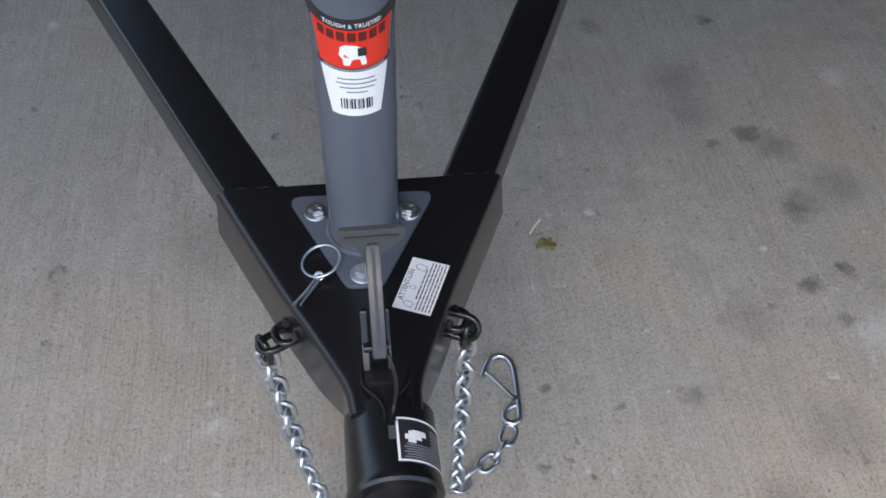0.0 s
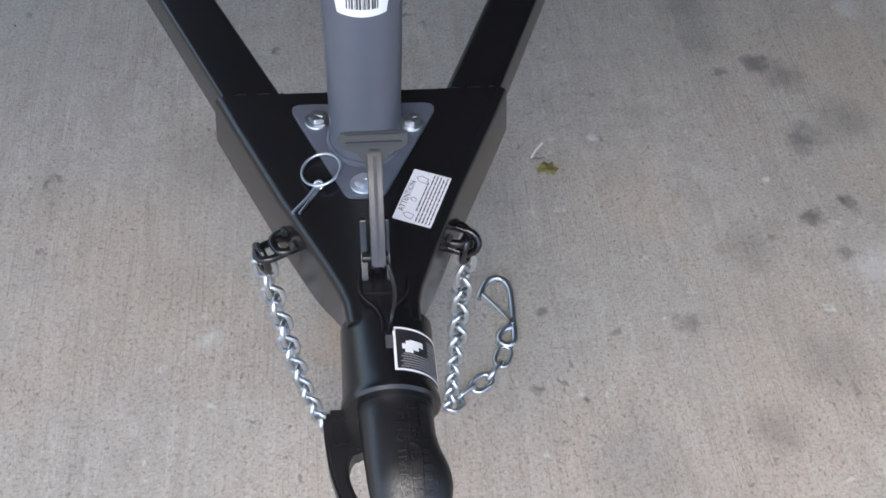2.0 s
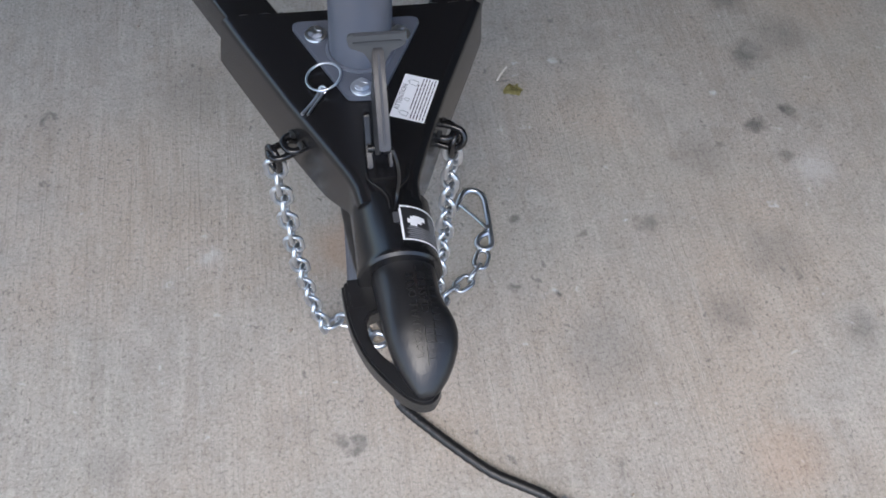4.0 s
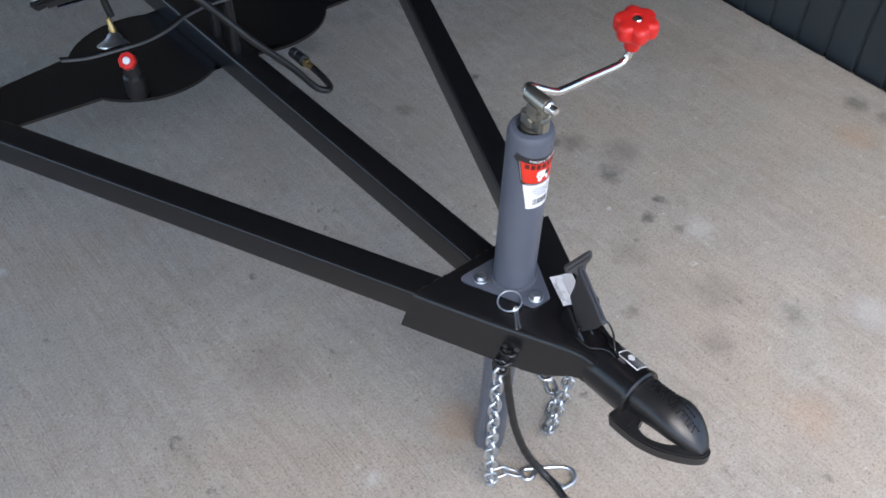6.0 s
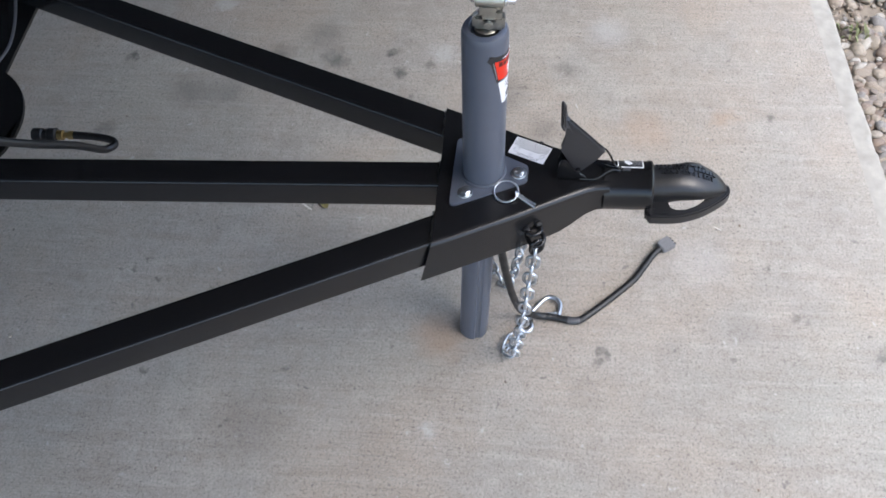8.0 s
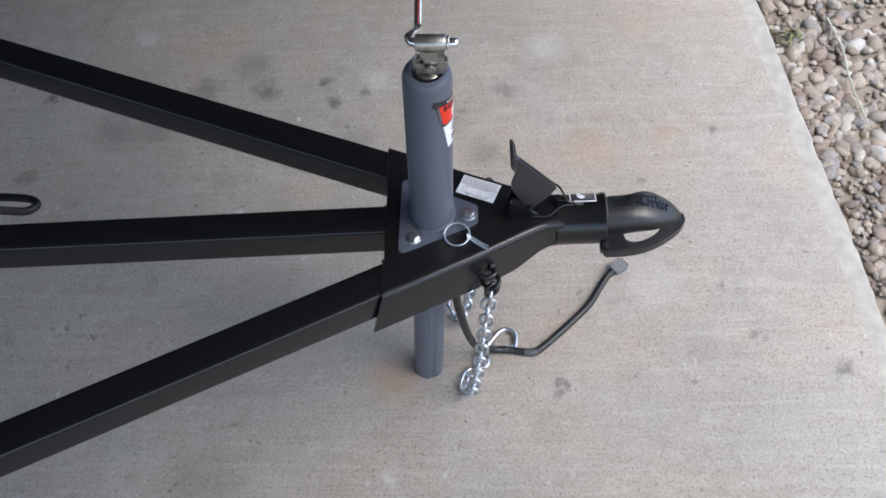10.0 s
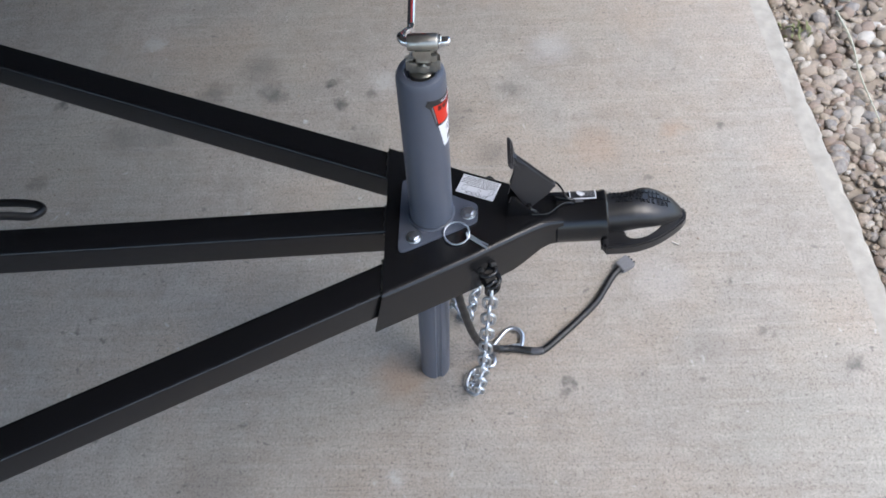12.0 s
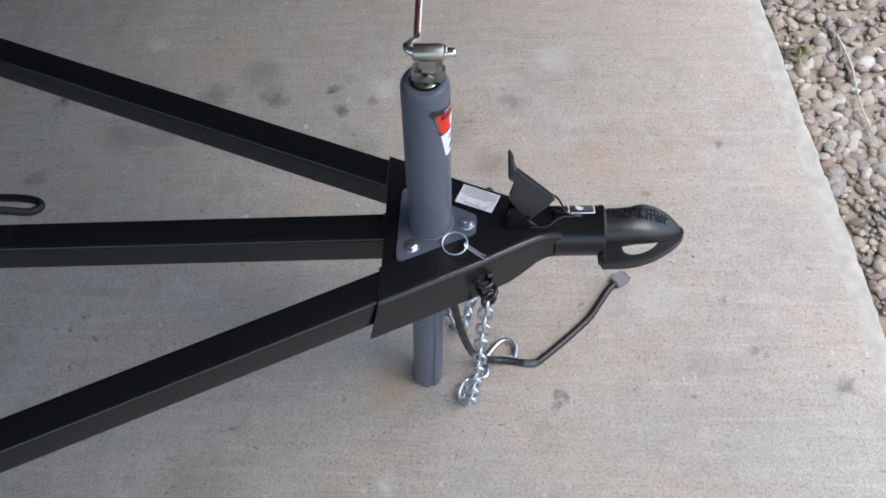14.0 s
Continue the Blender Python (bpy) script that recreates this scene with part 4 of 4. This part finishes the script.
def lay_chain(name, pts, label, twist=0.0, seed=1):
    path = spline(pts, 24)
    at = [path[0]]
    for p in path:
        while (p - at[-1]).length >= PITCH:
            at.append(at[-1] + (p - at[-1]).normalized() * PITCH)
    chain = thing(name, at[0], label, "safety chain", "safety chains on the tongue")
    rg = random.Random(seed)
    for i in range(len(at) - 1):
        a, c = at[i], at[i + 1]
        d = (c - a).normalized()
        ref = Vector((1, 0.3, 0)) if abs(d.z) > 0.7 else Vector((0, 0, 1))
        u = (ref - d * ref.dot(d)).normalized()
        v = d.cross(u)
        m = Matrix((d, u, v)).transposed().to_4x4()
        flat = abs(d.z) < 0.7
        roll = (90 if i % 2 else 0) + twist + rg.uniform(-8, 8) + (i * 1.6 if not flat else 38)
        ob = new("link", link_me)
        ob.parent = chain
        ob.matrix_parent_inverse = base_matrix(chain).inverted()
        ob.matrix_basis = Matrix.Translation((a + c) / 2) @ m @ pose(0, 0, 0, roll, 0, 0)
    return chain, at[-1]


def hook_on(chain, eye, tip, z, flip):
    """An open snap hook lying flat, its eye at one end."""
    e, t = Vector((*eye, z)), Vector((*tip, z + 0.002))
    d = t - e
    L = d.length
    d.normalize()
    s = Vector((-d.y, d.x, 0)) * flip

    def at(a, b, h=0.0):
        return e + d * (a * L) + s * b + Vector((0, 0, h))

    body = [at(0.24, -0.008), at(0.20, 0.003), at(0.12, 0.010), at(0.03, 0.010), at(-0.03, 0.001), at(0.02, -0.009), at(0.14, -0.0115), at(0.35, -0.0125), at(0.62, -0.0135), at(0.84, -0.0125), at(0.96, -0.006), at(1.0, 0.006), at(0.955, 0.018), at(0.86, 0.0250), at(0.76, 0.0300), at(0.68, 0.0335)]
    part("hook_body", sweep(spline(body, 6), 0.0042, 10), ZINC, chain, "zinc snap hook")
    part("hook_gate", sweep(spline([at(0.33, -0.006, 0.003), at(0.52, 0.009, 0.004), at(0.74, 0.0275, 0.004)], 5), 0.0022, 8), ZINC, chain)
    part("gate_rivet", lathe([(0.004, -0.005), (0.0045, 0.0), (0.004, 0.005)], at(0.32, -0.0085), (0, 0, 1), 12), ZINC, chain)


def shackle(chain, s):
    o = Vector((s * (0.0865 if s < 0 else 0.081), -0.083, 0.449))
    m = Matrix.Translation(o) @ (pose(0, 0, 0, 62, 0, -25) if s > 0 else pose(0, 0, 0, 18, 0, 205))
    part("black_link", sweep(stadium(0.034, 0.023, m), 0.0036, 10, loop=True), BLACK, chain, "black coated quick link")
    m2 = Matrix.Translation((s * (0.0985 if s < 0 else 0.088), -0.086, 0.440)) @ pose(0, 0, 0, 90, 0, 60 * s) @ pose(0, 0, 0, 0, 0, 90)
    part("black_link", sweep(stadium(0.030, 0.020, m2), 0.0034, 10, loop=True), BLACK, chain, "black coated link")


left_chain, lend = lay_chain("safety_chain", [(-0.0985, -0.084, 0.434), (-0.094, -0.078, 0.34), (-0.085, -0.070, 0.20), (-0.070, -0.060, 0.07), (-0.058, -0.053, 0.013), (-0.046, -0.044, 0.006), (-0.036, -0.026, 0.012), (-0.024, -0.036, 0.010), (-0.012, -0.056, 0.008), (0.000, -0.072, 0.007)], "zinc safety chain hanging to the concrete with a snap hook", 20, 3)
shackle(left_chain, -1)
hook_on(left_chain, (lend.x + 0.006, lend.y - 0.004), (0.078, -0.130), 0.0065, -1)
right_chain, rend = lay_chain("safety_chain", [(0.0870, -0.084, 0.434), (0.0890, -0.078, 0.33), (0.0920, -0.064, 0.19), (0.0960, -0.046, 0.06), (0.0980, -0.036, 0.010), (0.112, -0.022, 0.006), (0.138, -0.004, 0.006), (0.162, 0.012, 0.006), (0.180, 0.038, 0.006), (0.187, 0.056, 0.006)], "zinc safety chain hanging to the concrete, its snap hook lying open", 55, 5)
shackle(right_chain, 1)
hook_on(right_chain, (rend.x + 0.003, rend.y + 0.008), (0.190, 0.166), 0.0065, 1)

# ---- wiring lead with flat plug ----
lead = thing("wiring_lead", (0.022, -0.176, 0), "black sleeved trailer wiring lead with a flat plug on the concrete", "wiring lead")
lead_pts = [(-0.030, 0.040, 0.455), (-0.032, -0.010, 0.420), (-0.028, -0.026, 0.34), (-0.022, -0.036, 0.25), (-0.010, -0.049, 0.15), (0.010, -0.067, 0.065), (0.029, -0.094, 0.018), (0.033, -0.125, 0.0085), (0.028, -0.160, 0.0075), (0.0285, -0.178, 0.0072), (0.040, -0.194, 0.0070), (0.058, -0.214, 0.0070), (0.092, -0.250, 0.0070), (0.133, -0.289, 0.0070), (0.169, -0.312, 0.0072), (0.194, -0.328, 0.0085), (0.208, -0.341, 0.0095)]
part("sleeve", sweep(spline(lead_pts, 12), lambda u: 0.0070 + 0.0003 * math.sin(u * 900), 12), RUBBER, lead, "black corrugated sleeve")
part("tape_wrap", sweep(spline([(0.0285, -0.157, 0.0076), (0.0275, -0.170, 0.0074), (0.0295, -0.180, 0.0073)], 6), 0.0077, 12), TAPE, lead)
pm = Matrix.Translation((0.2180, -0.3530, 0.0105)) @ pose(0, 0, 0, 0, 0, -52)
part("plug_body", prism(rounded([(-0.014, -0.012), (0.004, -0.014), (0.016, -0.014), (0.016, 0.014), (0.004, 0.014), (-0.014, 0.012)], 0.003, 3), -0.0065, 0.0065, 0.0018, pm), PLUG, lead, "grey-black flat four-way plug")
for k in range(3):
    part("plug_socket", block((0.006, 0.0042, 0.004), None, 0.0008, pm @ Matrix.Translation((0.018, -0.0075 + 0.0075 * k, 0))), RUBBER, lead)
for k in range(3):
    part("loose_wire", sweep(spline([(0.202, -0.335, 0.010), (0.206 + 0.002 * k, -0.341 + 0.002 * k, 0.012 + 0.002 * (k % 2)), (0.211 + 0.002 * k, -0.3465 + 0.0015 * k, 0.0105)], 5), 0.0016, 6), RUBBER, lead)

# ---- hose with brass fitting, and the fittings under the upper plate ----
hose = thing("gas_hose", (0.0, 0.75, 0.55), "black rubber hose draped over the plates, ending in a brass fitting", "hose")
hose_pts = [(-0.203, 0.920, 0.590), (-0.207, 0.925, 0.625), (-0.208, 0.922, 0.665), (-0.200, 0.900, 0.700), (-0.185, 0.850, 0.724), (-0.169, 0.803, 0.728), (-0.136, 0.771, 0.707), (-0.105, 0.741, 0.676), (-0.066, 0.720, 0.625), (-0.028, 0.696, 0.574), (0.030, 0.674, 0.504), (0.066, 0.660, 0.452), (0.080, 0.652, 0.441), (0.092, 0.650, 0.437), (0.102, 0.662, 0.436), (0.106, 0.690, 0.438), (0.107, 0.728, 0.440)]
part("tube", sweep(spline(hose_pts, 12), 0.0068, 14), RUBBER, hose)
part("brass_fitting", lathe([(0.0065, 0), (0.0075, 0.002), (0.0075, 0.010), (0.0055, 0.011), (0.0055, 0.019), (0.0085, 0.020), (0.0085, 0.030), (0.006, 0.031)], (0.107, 0.727, 0.440), (-0.02, 1, 0.02), 16), BRASS, hose)
part("connector", lathe([(0.007, 0), (0.0125, 0.003), (0.0125, 0.016), (0.0095, 0.018), (0.0095, 0.026), (0.0118, 0.028), (0.0118, 0.044), (0.006, 0.046)], (0.1065, 0.757, 0.4406), (-0.02, 1, 0.02), 16), RUBBER, hose)
clamp = thing("strap_arm", (-0.30, 0.87, 0.672), "black flat strap arm with a clip at its end", "strap arm")
part("arm", loft([[p + Vector((0, -0.002, 0.004)), p + Vector((0.004, 0.024, 0.004)), p + Vector((0.004, 0.024, -0.006)), p + Vector((0, -0.002, -0.006))] for p in spline([(-0.322, 0.868, 0.682), (-0.280, 0.866, 0.682), (-0.235, 0.858, 0.682), (-0.190, 0.846, 0.681), (-0.150, 0.843, 0.680)], 6)]), RUBBER, clamp)
part("end_clip", block((0.034, 0.022, 0.016), (-0.328, 0.878, 0.684), 0.004, pose(0, 0, 0, 0, 0, 12)), RUBBER, clamp)
part("clip_screw", block((0.018, 0.006, 0.010), (-0.334, 0.880, 0.697), 0.002, pose(0, 0, 0, 0, 20, 40)), PLUG, clamp)
part("clip_ring", sweep([(-0.330 + 0.013 * math.cos(a), 0.878 + 0.008 * math.sin(a), 0.698 + 0.003 * math.cos(a)) for a in (2 * math.pi * k / 18 for k in range(18))], 0.0022, 8, loop=True), PLUG, clamp)

valve = thing("valve", (-0.205, 0.880, 0.4320), "black valve body with a red and white knob between the plates", "valve")
part("body", lathe([(0.020, 0.4320), (0.021, 0.4345), (0.021, 0.476), (0.016, 0.481), (0.016, 0.515)], (-0.205, 0.881, 0), sides=20), RUBBER, valve)
part("red_knob", lathe([(0.006, 0.0), (0.0155, 0.002), (0.0168, 0.006), (0.0168, 0.013), (0.0150, 0.016), (0.008, 0.0165), (0.0075, 0.0150)], (-0.208, 0.876, 0.513), (-0.45, -0.6, 0.66), 24, bump=lambda a, h: 1 + 0.05 * math.cos(8 * a)), RED, valve, "red plastic knob")
part("knob_cap", lathe([(0.0072, 0.0145), (0.0072, 0.0172), (0.006, 0.0180), (0.001, 0.0184)], (-0.208, 0.876, 0.513), (-0.45, -0.6, 0.66), 20), WHITE, valve)
bell = thing("bell_fitting", (-0.214, 0.895, 0.57), "chrome bell on a brass stem under the wavy plate", "fitting")
part("bell", lathe([(0.008, 0.0), (0.012, -0.004), (0.017, -0.012), (0.027, -0.020), (0.033, -0.024), (0.033, -0.027), (0.029, -0.027), (0.016, -0.016)], (-0.214, 0.897, 0.570), (0.30, 0.35, 1), 24), ZINC, bell)
part("brass_stem", lathe([(0.0065, 0.0), (0.0075, 0.003), (0.0065, 0.012), (0.0055, 0.014), (0.0055, 0.030)], (-0.214, 0.897, 0.569), (-0.05, 0.25, 1), 14), BRASS, bell)
strap = thing("black_strap", (-0.40, 1.23, 0.5), "black webbing strap behind the plates", "strap")
sp = spline([(-0.62, 1.16, 0.462), (-0.50, 1.17, 0.470), (-0.40, 1.20, 0.50), (-0.31, 1.26, 0.53), (-0.22, 1.33, 0.54), (-0.02, 1.45, 0.50), (0.0, 1.5, 0.492)], 8)
part("webbing", loft([[p + Vector((0, 0, 0.002)), p + Vector((0.012, 0.040, 0.002)), p + Vector((0.012, 0.040, -0.002)), p + Vector((0, 0, -0.002))] for p in sp]), RUBBER, strap)
part("webbing_end", prism([(-0.445, 1.19), (-0.41, 1.19), (-0.425, 1.12), (-0.445, 1.13)], 0.482, 0.486, 0.0), RUBBER, strap)

# the trailer stands nose-high by two degrees; the jack is bolted on with a slight forward lean
TILT = Matrix.Translation((0, 0, TOP)) @ pose(0, 0, 0, -2.0, 0, 0) @ Matrix.Translation((0, 0, -TOP))
LEAN = Matrix.Translation((0, 0, TOP)) @ pose(0, 0, 0, 1.0, 0, 0) @ Matrix.Translation((0, 0, -TOP))
for ob in (tongue, pin, hose, clamp, valve, bell, strap):
    ob.matrix_basis = TILT @ ob.matrix_basis
jack.matrix_basis = LEAN @ jack.matrix_basis
for ob in jack.children:
    if ob.name.split(".")[0] in ("mounting_plate", "weld_bead", "bolt"):
        ob.matrix_basis = LEAN.inverted() @ TILT @ ob.matrix_basis

# ---- small things on the concrete ----
leaf = bmesh.new()
rl = random.Random(2)
ring_ = [(0.015 * (0.7 + 0.6 * rl.random()) * math.cos(a), 0.014 * (0.7 + 0.6 * rl.random()) * math.sin(a)) for a in (2 * math.pi * k / 14 for k in range(14))]
lc = leaf.verts.new((0, 0, 0.006))
mid_ = [leaf.verts.new((x * 0.55, yy * 0.55, 0.004 + 0.005 * rl.random())) for x, yy in ring_]
out_ = [leaf.verts.new((x, yy, 0.0012 + 0.006 * rl.random())) for x, yy in ring_]
for k in range(14):
    j = (k + 1) % 14
    leaf.faces.new((lc, mid_[k], mid_[j]))
    leaf.faces.new((mid_[k], out_[k], out_[j], mid_[j]))
thick(leaf, 0.0006)
lf = tagged(mesh_ob("leaf", leaf, LEAF, 60), "crumpled yellow-green dry leaf on the concrete", "leaf")
lf.location = (0.293, 0.370, 0.001)
tagged(mesh_ob("straw", sweep(spline([(0.272, 0.398, 0.0018), (0.282, 0.413, 0.0022), (0.294, 0.427, 0.0018)], 4), 0.0018, 6), STRAW), "short pale straw on the concrete", "straw")
tagged(mesh_ob("splinter", sweep([(0.276, -0.457, 0.0012), (0.269, -0.470, 0.0012)], 0.0013, 6), STRAW), "tiny pale splinter on the concrete", "splinter")
crumbs = bmesh.new()
rc = random.Random(8)
for k in range(160):
    x, yy = rc.uniform(-0.9, 1.4), rc.uniform(-0.75, 1.9)
    r = rc.choice((0.0012, 0.0016, 0.002, 0.003))
    lathe([(r * 0.5, 0.0), (r, r * 0.4), (r * 0.6, r * 1.0)], (x, yy, 0.0), (rc.uniform(-0.2, 0.2), rc.uniform(-0.2, 0.2), 1), 6, crumbs, lambda a, h: 1 + 0.35 * math.sin(a * 2 + k))
tagged(mesh_ob("grit", crumbs, STONE), "scattered grit and crumbs on the concrete", "grit", kind="stuff")

# ---- gravel beyond the slab ----
def pebble_mesh(seed):
    bm = bmesh.new()
    bmesh.ops.create_icosphere(bm, subdivisions=2, radius=1.0)
    for v in bm.verts:
        v.co *= 1 + 0.28 * noise.noise(v.co * 0.9 + Vector((seed * 7.1, 0, 0))) + 0.08 * noise.noise(v.co * 2.7 + Vector((0, seed * 3.3, 0)))
    me = bpy.data.meshes.new("pebble")
    for f in bm.faces:
        f.smooth = True
    bm.to_mesh(me)
    bm.free()
    me.materials.append(STONE)
    return me


PEBBLES = [pebble_mesh(k) for k in range(14)]
gravel = tagged(new("gravel_bed"), "bed of mixed brown and grey river pebbles beside the slab", "gravel", kind="structure")
rg = random.Random(21)
near, rest = [], []
for k in range(9000):
    x, yy = rg.uniform(-0.6, 2.0), 0
    depth = rg.random() ** 1.5 * 1.15
    r = rg.choice((0.005, 0.007, 0.008, 0.010, 0.012, 0.015, 0.020)) * rg.uniform(0.8, 1.15)
    yy = slab_edge(x) - 0.008 - r * 0.9 - depth
    bare = noise.noise(Vector((x * 2.6 + 3, yy * 4.0, 5)))
    if bare > 0.12 and depth < 0.5 and rg.random() < 0.75:
        r *= 0.45
    z = -0.043 + rg.uniform(0.0, 0.012) + 0.018 * noise.noise(Vector((x * 2.2, (yy + 1.5) * 2.2, 0)))
    m = Matrix.LocRotScale((x, yy, z), Euler((rg.uniform(-0.4, 0.4), rg.uniform(-0.4, 0.4), rg.uniform(0, 6.28))), (r * rg.uniform(1.0, 1.6), r * rg.uniform(0.8, 1.05), r * rg.uniform(0.55, 0.8)))
    (near if 0.0 < x < 1.05 and depth < 0.30 and r > 0.0075 and len(near) < 300 else rest).append((m, k % 14))
for m, k in near:
    ob = new("pebble", PEBBLES[k])
    ob.parent = gravel
    ob.matrix_basis = m
base = [(np.array([v.co[:] for v in me.vertices]), [tuple(p.vertices) for p in me.polygons]) for me in PEBBLES]
verts, faces, off = [], [], 0
for m, k in rest:
    v, f = base[k]
    mm = np.array(m)
    verts.append(v @ mm[:3, :3].T + mm[:3, 3])
    faces += [tuple(i + off for i in p) for p in f]
    off += len(v)
me = bpy.data.meshes.new("loose_gravel")
me.from_pydata(np.concatenate(verts).tolist(), [], faces)
for p in me.polygons:
    p.use_smooth = True
me.materials.append(STONE)
lg = tagged(new("loose_gravel", me), "river pebbles of the gravel bed", "gravel", kind="stuff")
tagged(mesh_ob("reed", sweep(spline([(0.96, -0.945, -0.018), (0.85, -0.955, -0.014), (0.74, -0.951, -0.017), (0.60, -0.962, -0.020)], 8), lambda u: 0.0035 - 0.0018 * u, 8), REED), "dry greenish reed stem lying on the gravel", "reed")
weed = bmesh.new()
rw = random.Random(5)
for k in range(22):
    bx, by = 0.90, -0.84
    bx, by = bx + rw.gauss(0, 0.018), by + rw.gauss(0, 0.014)
    a, L = rw.uniform(0, 6.28), rw.uniform(0.008, 0.018)
    p = Vector((bx, by, -0.03))
    d = Vector((math.cos(a), math.sin(a), 0))
    s = Vector((-d.y, d.x, 0)) * 0.003
    q = p + d * L * 0.5 + Vector((0, 0, L))
    e = p + d * L + Vector((0, 0, L * 1.1))
    weed.faces.new([weed.verts.new(c) for c in (p - s * 0.4, q - s, e, q + s, p + s * 0.4)])
tagged(mesh_ob("weed", thick(weed, 0.0003), WEED), "small green weed at the slab edge", "weed")
